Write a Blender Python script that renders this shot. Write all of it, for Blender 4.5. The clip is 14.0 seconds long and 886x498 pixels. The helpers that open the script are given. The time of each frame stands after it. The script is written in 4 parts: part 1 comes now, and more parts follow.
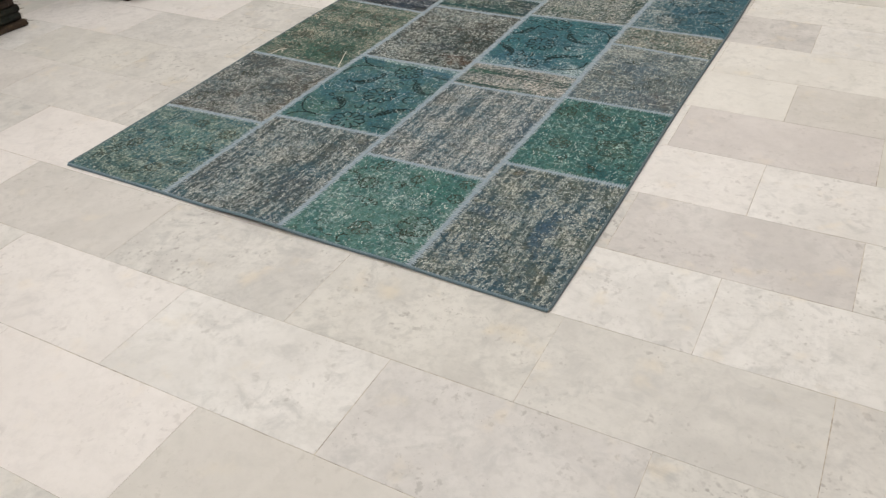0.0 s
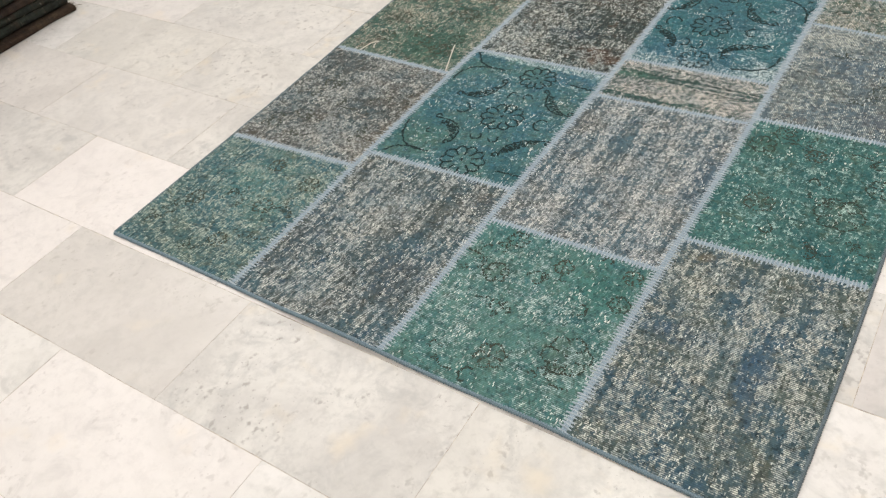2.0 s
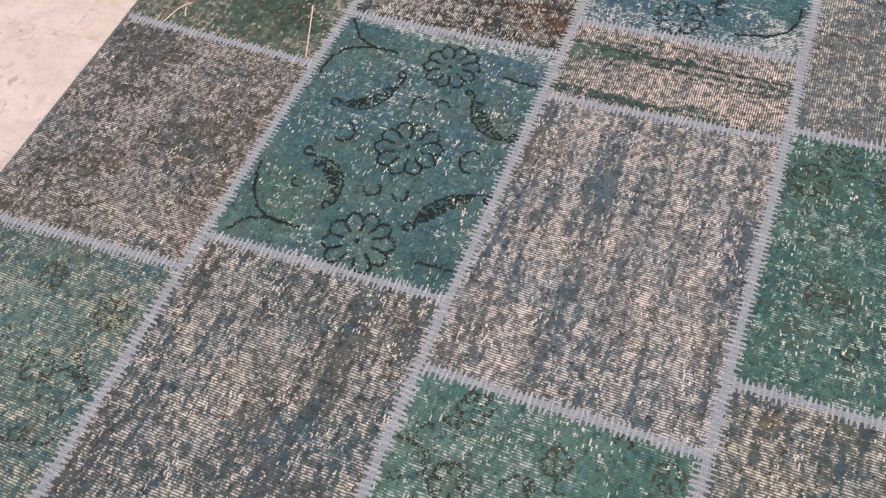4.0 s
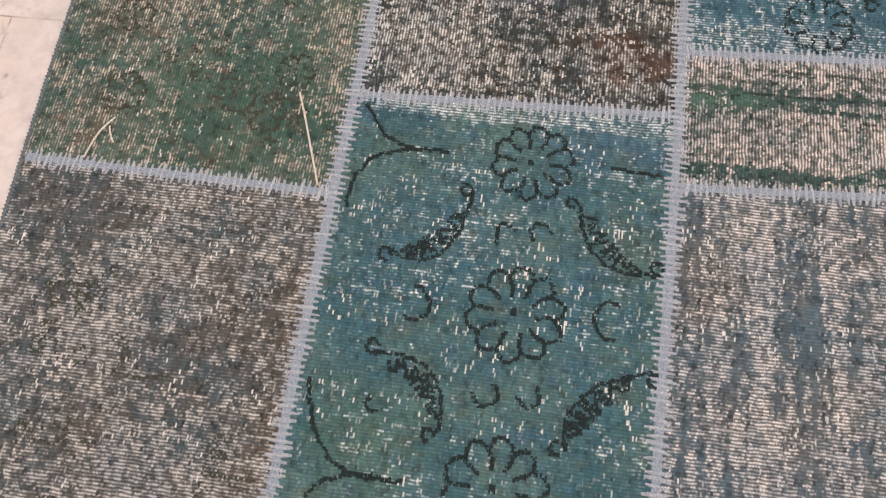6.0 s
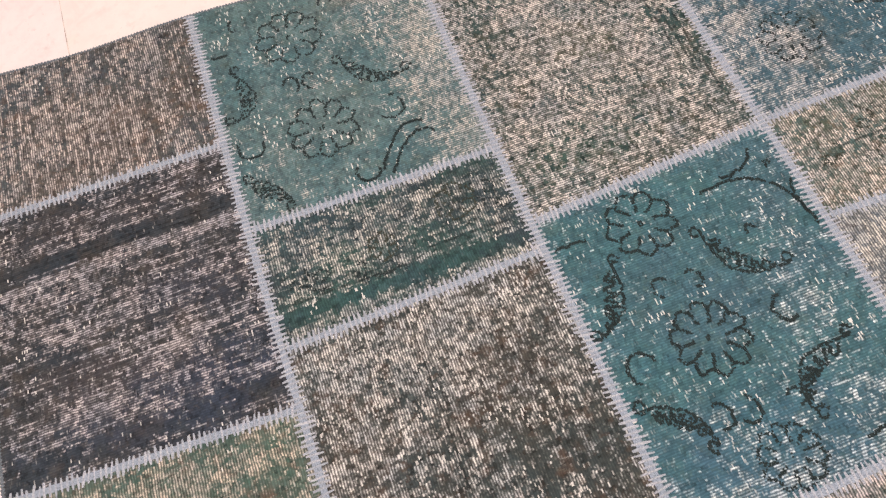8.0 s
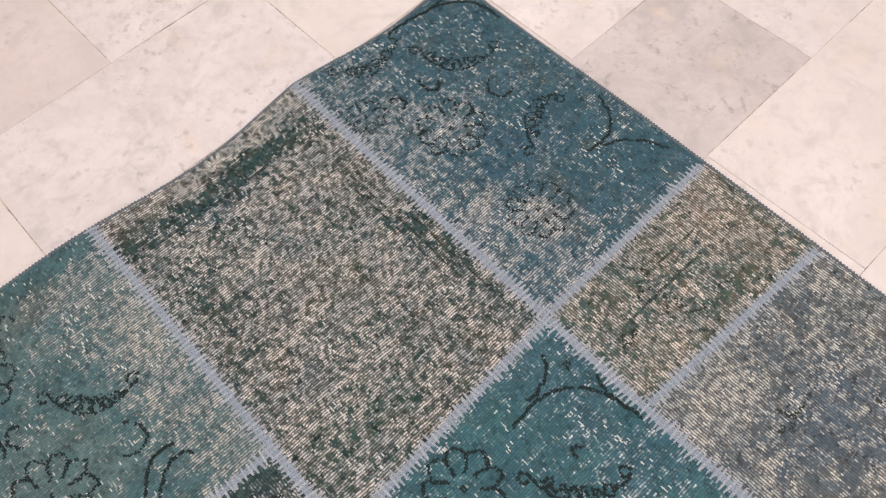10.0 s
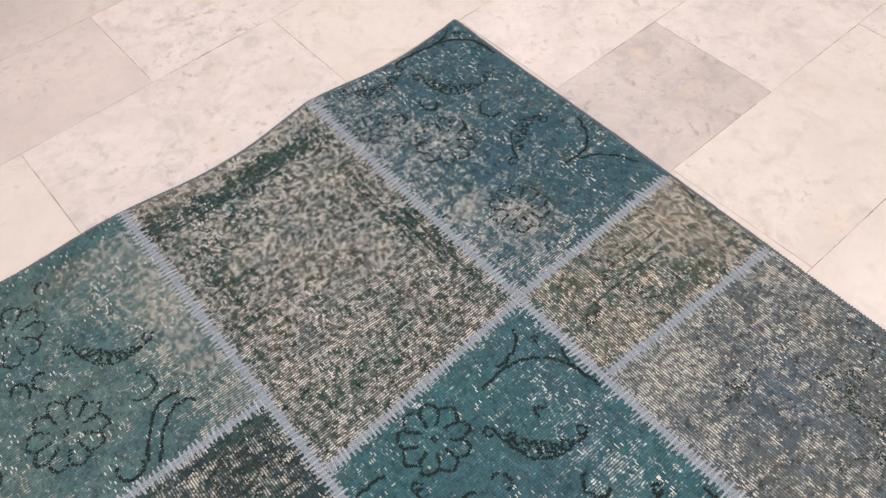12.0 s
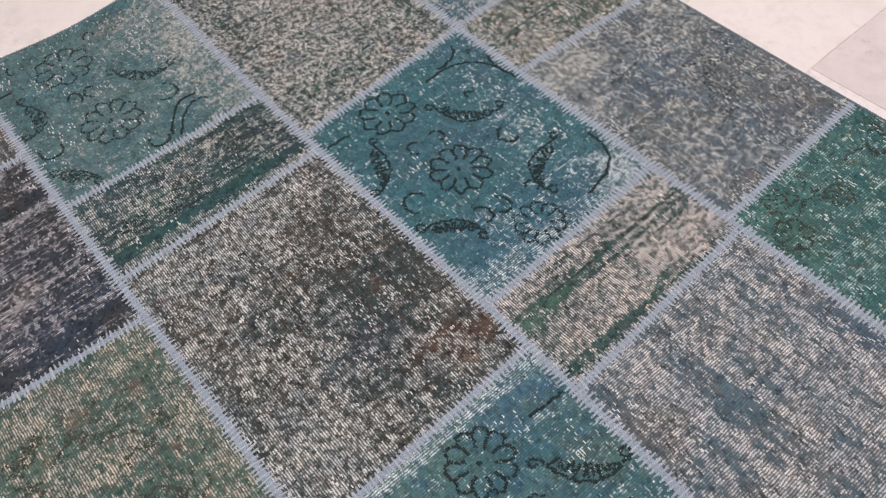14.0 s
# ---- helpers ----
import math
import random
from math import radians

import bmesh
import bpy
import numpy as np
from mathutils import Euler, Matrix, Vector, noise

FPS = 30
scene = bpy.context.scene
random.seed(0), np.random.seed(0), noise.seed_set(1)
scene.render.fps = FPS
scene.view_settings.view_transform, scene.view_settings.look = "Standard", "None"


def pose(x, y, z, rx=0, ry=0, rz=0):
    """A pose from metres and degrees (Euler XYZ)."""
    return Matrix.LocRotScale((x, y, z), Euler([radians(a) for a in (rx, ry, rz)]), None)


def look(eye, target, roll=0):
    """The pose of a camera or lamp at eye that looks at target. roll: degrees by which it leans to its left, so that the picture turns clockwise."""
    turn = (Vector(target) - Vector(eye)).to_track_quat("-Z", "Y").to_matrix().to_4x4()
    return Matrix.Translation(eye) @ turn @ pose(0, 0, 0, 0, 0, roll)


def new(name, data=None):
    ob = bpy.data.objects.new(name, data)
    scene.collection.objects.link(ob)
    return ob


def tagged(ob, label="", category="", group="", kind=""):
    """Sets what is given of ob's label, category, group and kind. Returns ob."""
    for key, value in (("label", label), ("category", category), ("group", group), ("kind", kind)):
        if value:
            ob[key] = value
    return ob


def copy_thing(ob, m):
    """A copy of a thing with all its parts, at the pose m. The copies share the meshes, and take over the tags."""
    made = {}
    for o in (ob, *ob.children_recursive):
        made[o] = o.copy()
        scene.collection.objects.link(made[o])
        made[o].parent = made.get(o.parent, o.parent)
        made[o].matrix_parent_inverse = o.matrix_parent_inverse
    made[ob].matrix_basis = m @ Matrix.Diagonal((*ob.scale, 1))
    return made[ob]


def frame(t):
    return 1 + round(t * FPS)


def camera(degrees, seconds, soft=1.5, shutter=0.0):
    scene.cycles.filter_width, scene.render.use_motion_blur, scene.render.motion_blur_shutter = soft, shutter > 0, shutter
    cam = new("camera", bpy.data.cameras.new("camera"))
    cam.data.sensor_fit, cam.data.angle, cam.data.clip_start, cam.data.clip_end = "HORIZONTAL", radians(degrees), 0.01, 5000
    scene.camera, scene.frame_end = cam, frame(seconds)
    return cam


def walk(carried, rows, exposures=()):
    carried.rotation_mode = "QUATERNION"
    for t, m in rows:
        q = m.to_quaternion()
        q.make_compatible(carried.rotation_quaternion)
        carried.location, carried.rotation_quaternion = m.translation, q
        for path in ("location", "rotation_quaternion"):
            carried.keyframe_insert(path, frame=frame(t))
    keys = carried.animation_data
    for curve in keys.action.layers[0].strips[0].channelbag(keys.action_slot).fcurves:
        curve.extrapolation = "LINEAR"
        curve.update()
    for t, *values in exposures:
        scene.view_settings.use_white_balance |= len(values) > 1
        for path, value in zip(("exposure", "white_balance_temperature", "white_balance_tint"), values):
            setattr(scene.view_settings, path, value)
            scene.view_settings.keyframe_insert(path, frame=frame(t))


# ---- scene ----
cam = camera(57.1, 14.0, soft=1.3, shutter=0.06)
PATH = [
    (0, (2.229, -1.434, 1.317), (1.425, -0.039, 0.131), -2.8),
    (0.5, (2.131, -1.298, 1.304), (1.371, 0.029, 0.016), -3.0),
    (1, (1.942, -1.188, 1.352), (1.193, 0.089, 0.008), -4.1),
    (1.5, (1.813, -1.043, 1.35), (0.923, 0.155, 0.019), -7.6),
    (2, (1.71, -0.762, 1.325), (0.784, 0.364, -0.045), -9.5),
    (2.2, (1.67, -0.679, 1.299), (0.816, 0.473, -0.095), -7.9),
    (4.3, (1.074, 0.11, 1.118), (0.623, 1.025, -0.602), -6.8),
    (4.5, (1.018, 0.156, 1.107), (0.619, 1.057, -0.633), -5.7),
    (5, (0.851, 0.271, 1.092), (0.57, 1.13, -0.692), -3.5),
    (5.5, (0.766, 0.374, 1.05), (0.508, 1.131, -0.783), -6.6),
    (6, (0.681, 0.561, 0.992), (0.485, 1.242, -0.878), -8.3),
    (6.5, (0.649, 0.743, 1.004), (0.57, 1.463, -0.861), -6.3),
    (7, (0.528, 0.881, 1.09), (0.622, 1.688, -0.737), -2.6),
    (7.5, (0.54, 1.025, 1.155), (0.779, 1.867, -0.644), -1.2),
    (8, (0.616, 1.205, 1.187), (0.76, 2.113, -0.589), -12.0),
    (8.5, (0.632, 1.311, 1.19), (0.729, 2.256, -0.57), -17.1),
    (9, (0.705, 1.469, 1.178), (1.066, 2.286, -0.612), -9.1),
    (9.2, (0.744, 1.536, 1.17), (1.239, 2.285, -0.617), -5.2),
    (11.3, (0.927, 1.506, 1.161), (1.647, 2.336, -0.51), -4.3),
    (11.5, (0.866, 1.444, 1.17), (1.607, 2.282, -0.488), -2.9),
    (12, (0.758, 1.303, 1.191), (1.453, 2.25, -0.428), -4.8),
    (12.5, (0.699, 1.064, 1.223), (1.396, 2.156, -0.301), -6.1),
    (13, (0.627, 0.906, 1.229), (1.297, 2.042, -0.274), -6.7),
    (13.5, (0.49, 0.81, 1.214), (1.156, 1.889, -0.333), -6.9),
    (14, (0.422, 0.694, 1.18), (1.069, 1.663, -0.445), -7.7),
]
EXPOSURES = [
    (0.0, -0.07, 6300, 10),
    (0.5, -0.22, 6300, 10),
    (1.0, -0.05, 6300, 10),
    (1.5, 0.15, 6300, 10),
    (2.2, 0.27, 6300, 12),
    (4.3, 0.18, 6850, 32),
    (5.0, 0.32, 6850, 30),
    (5.5, 0.3, 6850, 29),
    (6.0, 0.15, 6900, 29),
    (6.5, 0.53, 6950, 35),
    (7.0, 0.28, 6850, 31),
    (7.5, 0.6, 6900, 31),
    (8.0, 0.42, 7000, 32),
    (8.3, -0.1, 7050, 32),
    (8.5, -0.38, 7250, 30),
    (8.7, -0.25, 7150, 32),
    (9.0, 0.06, 7000, 32),
    (11.3, 0.08, 6280, 17),
    (12.5, 0.08, 6750, 28),
    (14.0, 0.08, 6300, 26),
]
LAMP_WATTS = 27
# exposure and white balance drift of the phone, then the light of the shop
walk(cam, [(t, look(eye, target, roll)) for t, eye, target, roll in PATH], EXPOSURES)

world = bpy.data.worlds.new("shop_air")
world.use_nodes = True
world.node_tree.nodes["Background"].inputs[0].default_value = (0.9, 0.95, 1.0, 1)
world.node_tree.nodes["Background"].inputs[1].default_value = 0.05
scene.world = world

# unseen lamps, added overhead and spaced to give the floor its brightness
LAMPS = [(-1.2, -1.4), (0.9, -1.7), (3.6, -1.4), (-1.6, 1.4), (3.9, 1.4), (0.9, 1.1), (-1.6, 4.2), (1.6, 4.0), (3.8, 4.2)]
for lx, ly in LAMPS:
    lamp = bpy.data.lights.new("added_panel_light", "AREA")
    lamp.shape, lamp.size, lamp.size_y, lamp.energy, lamp.color = "RECTANGLE", 0.58, 0.58, LAMP_WATTS, (1.0, 0.975, 0.93)
    new("added_panel_light", lamp).matrix_world = pose(lx, ly, 2.93)


# ---- materials ----
def srgb(r, g, b):
    return tuple(((c / 255 + 0.055) / 1.055) ** 2.4 if c > 10 else c / 3294 for c in (r, g, b)) + (1,)


class Nodes:
    """A small writer of node trees."""

    def __init__(self, name):
        self.mat = bpy.data.materials.new(name)
        self.mat.use_nodes = True
        self.tree = self.mat.node_tree
        self.bsdf = self.tree.nodes["Principled BSDF"]

    def put(self, socket, value):
        if isinstance(value, bpy.types.NodeSocket):
            self.tree.links.new(value, socket)
        else:
            socket.default_value = value

    def math(self, op, a, b=0.0, clamp=False):
        n = self.tree.nodes.new("ShaderNodeMath")
        n.operation, n.use_clamp = op, clamp
        self.put(n.inputs[0], a), self.put(n.inputs[1], b)
        return n.outputs[0]

    def vec(self, op, a, b):
        n = self.tree.nodes.new("ShaderNodeVectorMath")
        n.operation = op
        self.put(n.inputs[0], a), self.put(n.inputs[1], b)
        return n.outputs[0]

    def floor(self, a):
        n = self.tree.nodes.new("ShaderNodeVectorMath")
        n.operation = "FLOOR"
        self.put(n.inputs[0], a)
        return n.outputs[0]

    def noise(self, vector, scale, detail=3.0, rough=0.55, distort=0.0):
        n = self.tree.nodes.new("ShaderNodeTexNoise")
        self.put(n.inputs["Vector"], vector)
        n.inputs["Scale"].default_value, n.inputs["Detail"].default_value = scale, detail
        n.inputs["Roughness"].default_value, n.inputs["Distortion"].default_value = rough, distort
        return n.outputs[0]

    def white(self, vector):
        n = self.tree.nodes.new("ShaderNodeTexWhiteNoise")
        n.noise_dimensions = "3D"
        self.put(n.inputs["Vector"], vector)
        return n.outputs[0]

    def step(self, value, low, high, to_low=0.0, to_high=1.0):
        n = self.tree.nodes.new("ShaderNodeMapRange")
        n.interpolation_type = "SMOOTHSTEP"
        self.put(n.inputs[0], value)
        for k, v in zip((1, 2, 3, 4), (low, high, to_low, to_high)):
            self.put(n.inputs[k], v)
        return n.outputs[0]

    def mix(self, fac, a, b, blend="MIX"):
        n = self.tree.nodes.new("ShaderNodeMix")
        n.data_type, n.blend_type = "RGBA", blend
        self.put(n.inputs[0], fac), self.put(n.inputs[6], a), self.put(n.inputs[7], b)
        return n.outputs[2]

    def split(self, vector):
        n = self.tree.nodes.new("ShaderNodeSeparateXYZ")
        self.put(n.inputs[0], vector)
        return n.outputs

    def coords(self):
        return self.tree.nodes.new("ShaderNodeTexCoord").outputs["Object"]

    def chance(self):
        return self.tree.nodes.new("ShaderNodeObjectInfo").outputs["Random"]

    def island(self):
        return self.tree.nodes.new("ShaderNodeNewGeometry").outputs["Random Per Island"]

    def finish(self, color, roughness, height=None, depth=0.001, strength=0.6, specular=0.3):
        self.put(self.bsdf.inputs["Base Color"], color)
        self.put(self.bsdf.inputs["Roughness"], roughness)
        self.bsdf.inputs["Specular IOR Level"].default_value = specular
        if height is not None:
            n = self.tree.nodes.new("ShaderNodeBump")
            n.inputs["Strength"].default_value, n.inputs["Distance"].default_value = strength, depth
            self.put(n.inputs["Height"], height)
            self.put(self.bsdf.inputs["Normal"], n.outputs[0])
        return self.mat


def woven(name, dye, alt, worn, wear, stretch, rib, specks=0.3, seed=0.0, fade=None, bands=(), accent=((86, 74, 62), (46, 80, 84)), areas=(), tints=(), lines=()):
    """Over-dyed, worn carpet, knot by knot: dye in two tones, dark pile left standing, bald places where the cotton ground shows, single pale knots.
    stretch: how the bald places run along x and y; rib: the way of the ribs; fade: (x or y, from, to, how much) for a bald side;
    areas: (x, y, half width, half height, how much) bald or full places; tints: the same with the colour that the dye takes there;
    lines: (way, place, from, to) single rows of dark pile."""
    s = Nodes(name)
    here = s.coords()
    px, py, pz = s.split(here)
    at = s.vec("ADD", here, (seed * 1.7, seed * 0.9, 0.0))
    sway = s.math("MULTIPLY", s.math("SUBTRACT", s.noise(at, 13.0, 2.0), 0.5), 0.0045)
    sway = s.math("ADD", sway, s.math("MULTIPLY", s.math("SUBTRACT", s.noise(at, 95.0, 2.0), 0.5), 0.0034))
    x, y, z = s.split(at)
    fine, knots_per_m = 238.0, 290.0
    along_y = rib == "y"
    across = s.math("MULTIPLY", s.math("ADD", x if along_y else y, sway), fine)
    along = s.math("MULTIPLY", s.math("ADD", y if along_y else x, sway), knots_per_m)
    row = s.math("FLOOR", across)
    column_, hair_line = s.math("FLOOR", along), s.step(s.math("PINGPONG", along, 0.5), 0.16, 0.42)
    along = s.math("ADD", along, s.math("FRACT", s.math("MULTIPLY", row, 0.6180339)))
    place = s.math("FLOOR", along)
    ribs = s.step(s.math("PINGPONG", across, 0.5), 0.17, 0.4)
    gaps = s.step(s.math("PINGPONG", along, 0.5), 0.0, 0.3)
    # the middle of each knot, in metres
    qa, qb = s.math("DIVIDE", row, fine), s.math("DIVIDE", place, knots_per_m)
    cell = s.tree.nodes.new("ShaderNodeCombineXYZ")
    s.put(cell.inputs[0], qa if along_y else qb), s.put(cell.inputs[1], qb if along_y else qa)
    cell = cell.outputs[0]
    knot = s.white(s.vec("ADD", s.vec("MULTIPLY", cell, (997.0, 991.0, 1.0)), (0.5, 0.5, 0.5)))
    big = s.noise(s.vec("MULTIPLY", at, (stretch[0], stretch[1], 1.0)), 1.0, 5.0, 0.62, 0.4)
    edge = s.noise(at, 26.0, 4.0, 0.65)
    tone = s.noise(at, 7.0, 4.0, 0.6)
    mid = s.math("ADD", s.math("MULTIPLY", s.noise(cell, 135.0, 2.0, 0.6), 0.55), s.math("MULTIPLY", s.noise(at, 150.0, 3.0, 0.65), 0.45))
    blotch = s.noise(s.vec("MULTIPLY", cell, (1.2, 0.8, 1.0)), 56.0, 3.0, 0.6)
    # warp and weft rows, each bared in lengths of its own
    warp = s.noise(s.vec("MULTIPLY", cell, (1.0, 0.06, 1.0)), 112.0, 2.0, 0.6)
    weft = s.noise(s.vec("MULTIPLY", cell, (0.07, 1.0, 1.0)), 112.0, 2.0, 0.6)
    ratio = stretch[0] / stretch[1]
    warp_much, weft_much = (3.9, 0.9) if ratio >= 3 else (0.9, 3.4) if ratio <= 0.34 else (1.5, 1.5)
    bald = s.math("MULTIPLY", s.math("SUBTRACT", big, 0.5), 2.2 if ratio >= 3 or ratio <= 0.34 else 1.7)
    for value, much in ((mid, 3.4), (blotch, 3.4), (warp, warp_much), (weft, weft_much), (knot, 0.5)):
        bald = s.math("ADD", bald, s.math("MULTIPLY", s.math("SUBTRACT", value, 0.5), much))
    bald = s.math("ADD", bald, (wear - 0.5) * 2.6 + 0.1)

    def reach(cx, cy, rx, ry):
        """1 within a place with a frayed rim, 0 outside."""
        u = s.math("DIVIDE", s.math("SUBTRACT", px, cx), rx)
        v = s.math("DIVIDE", s.math("SUBTRACT", py, cy), ry)
        d = s.math("SQRT", s.math("ADD", s.math("MULTIPLY", u, u), s.math("MULTIPLY", v, v)))
        d = s.math("ADD", d, s.math("MULTIPLY", s.math("SUBTRACT", edge, 0.5), 2.6))
        return s.step(d, 0.25, 1.3, 1.0, 0.0)

    if fade:
        axis, low, high, much = fade
        bald = s.math("ADD", bald, s.math("MULTIPLY", s.step(px if axis == "x" else py, low, high), much))
    for axis, middle, half, much in bands:
        off = s.math("ABSOLUTE", s.math("SUBTRACT", s.math("ADD", px if axis == "x" else py, s.math("MULTIPLY", s.math("SUBTRACT", big, 0.5), half * 1.2)), middle))
        bald = s.math("ADD", bald, s.math("MULTIPLY", s.step(off, half * 0.3, half, 1.0, 0.0), much * 1.25))
    for cx, cy, rx, ry, much in areas:
        bald = s.math("ADD", bald, s.math("MULTIPLY", reach(cx, cy, rx, ry), much * 0.85))
    dark_rows = None
    for axis, middle, low, high in lines:
        run, side = (py, px) if axis == "y" else (px, py)
        off = s.math("ABSOLUTE", s.math("SUBTRACT", s.math("ADD", side, s.math("MULTIPLY", s.math("SUBTRACT", tone, 0.5), 0.012)), middle))
        hit = s.math("MULTIPLY", s.step(off, 0.0012, 0.0034, 1.0, 0.0), s.step(s.math("ABSOLUTE", s.math("SUBTRACT", run, (low + high) / 2)), (high - low) * 0.42, (high - low) * 0.5, 1.0, 0.0))
        hit = s.math("MULTIPLY", hit, s.step(blotch, 0.4, 0.56, 0.0, 0.85))
        dark_rows = hit if dark_rows is None else s.math("MAXIMUM", dark_rows, hit)
    bare = s.step(bald, -0.32, 0.5)
    thread = s.math("MULTIPLY", s.math("ADD", s.math("MULTIPLY", ribs, 0.75), 0.25), s.math("ADD", s.math("MULTIPLY", gaps, 0.3), 0.7))
    shown = s.math("MULTIPLY", bare, thread)
    # single threads of the other set that lie bare across the ribs
    run_on = s.tree.nodes.new("ShaderNodeCombineXYZ")
    s.put(run_on.inputs[0], s.math("MULTIPLY", column_, 0.731)), s.put(run_on.inputs[1], s.math("MULTIPLY", x if along_y else y, 16.0))
    hair = s.math("MULTIPLY", s.step(s.noise(run_on.outputs[0], 1.0, 2.0, 0.6), 0.58, 0.68), hair_line)
    shown = s.math("MAXIMUM", shown, s.math("MULTIPLY", hair, s.step(bald, -0.8, 0.5, 0.0, 0.7)))
    # clumps of dark pile that stand even in the bald places
    lie_of_pile = (1.5, 0.42, 1.0) if ratio >= 3 else (0.42, 1.5, 1.0) if ratio <= 0.34 else (1.05, 0.8, 1.0)
    clump = s.noise(s.vec("MULTIPLY", cell, lie_of_pile), 108.0, 3.0, 0.65)
    shown = s.math("MULTIPLY", shown, s.step(clump, 0.49, 0.62, 1.0, 0.3))
    tuft = s.noise(s.vec("MULTIPLY", at, (1.0, 0.85, 1.0)), 105.0, 2.0, 0.6)
    shown = s.math("MULTIPLY", shown, s.step(tuft, 0.5, 0.59, 1.0, 0.3))
    if dark_rows is not None:
        shown = s.math("MULTIPLY", shown, s.math("SUBTRACT", 1.0, dark_rows))
    color = s.mix(s.step(tone, 0.36, 0.64), srgb(*dye), srgb(*alt))
    hint = s.noise(s.vec("ADD", at, (5.0, 2.0, 0.0)), 21.0, 3.0, 0.6)
    color = s.mix(s.step(hint, 0.56, 0.68, 0.0, 0.45), color, srgb(*accent[0]))
    color = s.mix(s.step(hint, 0.44, 0.32, 0.0, 0.45), color, srgb(*accent[1]))
    for cx, cy, rx, ry, shade_, much in tints:
        color = s.mix(s.math("MULTIPLY", reach(cx, cy, rx, ry), much * 0.5), color, srgb(*shade_))
    small = s.noise(s.vec("ADD", cell, (2.0, 4.0, 0.0)), 64.0, 3.0, 0.6)
    color = s.mix(s.step(small, 0.55, 0.66, 0.0, 0.4), color, srgb(*accent[0]))
    color = s.mix(s.step(small, 0.45, 0.34, 0.0, 0.4), color, srgb(*accent[1]))
    pile_left = s.noise(s.vec("MULTIPLY", cell, (1.1, 0.8, 1.0)), 85.0, 3.0, 0.65)
    color = s.mix(s.step(pile_left, 0.5, 0.66, 0.0, 0.25 + 0.8 * wear), color, srgb(*[v * 0.4 for v in dye]))
    if dark_rows is not None:
        color = s.mix(s.math("MULTIPLY", dark_rows, 0.75), color, srgb(*[v * 0.45 for v in dye]))
    shade = s.math("ADD", s.math("MULTIPLY", knot, 0.3), 0.87)
    shade = s.math("MULTIPLY", shade, s.step(s.noise(at, 38.0, 3.0), 0.3, 0.7, 0.86, 1.14))
    shade = s.math("MULTIPLY", shade, s.math("ADD", s.math("MULTIPLY", s.math("SUBTRACT", ribs, 0.7), s.math("ADD", s.math("MULTIPLY", bare, 0.5), 0.22)), 1.0))
    grey = s.tree.nodes.new("ShaderNodeCombineColor")
    for k in range(3):
        s.put(grey.inputs[k], shade)
    color = s.mix(1.0, color, grey.outputs[0], "MULTIPLY")
    worn = [min(246, v * k) for v, k in zip(worn, (1.06, 1.065, 1.1))]
    pale = s.mix(s.step(s.noise(at, 17.0, 3.0), 0.35, 0.65), srgb(*worn), srgb(worn[0] * 0.84, worn[1] * 0.87, worn[2] * 0.9))
    patina = s.noise(s.vec("MULTIPLY", cell, (1.2, 0.75, 1.0)), 85.0, 3.0, 0.65)
    pale = s.mix(s.step(patina, 0.5, 0.64, 0.0, 0.75), pale, srgb(*[(d * 1.2 + w * 0.6) / 2 for d, w in zip(alt, worn)]))
    color = s.mix(shown, color, pale)
    fleck = s.white(s.floor(s.vec("MULTIPLY", s.vec("ADD", at, (3.3, 1.1, 0)), (500.0, 170.0, 1.0))))
    where = s.step(s.noise(at, 16.0, 3.0), 0.48, 0.66)
    fleck = s.math("MULTIPLY", s.math("GREATER_THAN", fleck, 1.0 - 0.085 * specks), s.math("ADD", s.math("MULTIPLY", where, 0.9), 0.05))
    color = s.mix(s.math("MULTIPLY", fleck, 0.85), color, srgb(222, 224, 216))
    height = s.math("ADD", s.math("MULTIPLY", ribs, 0.6), s.math("ADD", s.math("MULTIPLY", knot, 0.4), mid))
    return s.finish(color, 0.95, height, 0.0018, 0.6, 0.12)


def yarn(name, color, dark, rough=0.9):
    s = Nodes(name)
    at = s.coords()
    c = s.mix(s.island(), srgb(*color), srgb(*dark))
    c = s.mix(s.step(s.noise(at, 600.0, 2.0), 0.35, 0.7), c, srgb(*[v * 0.8 for v in dark]))
    return s.finish(c, rough, s.noise(at, 900.0, 2.0), 0.0008, 0.6, 0.15)


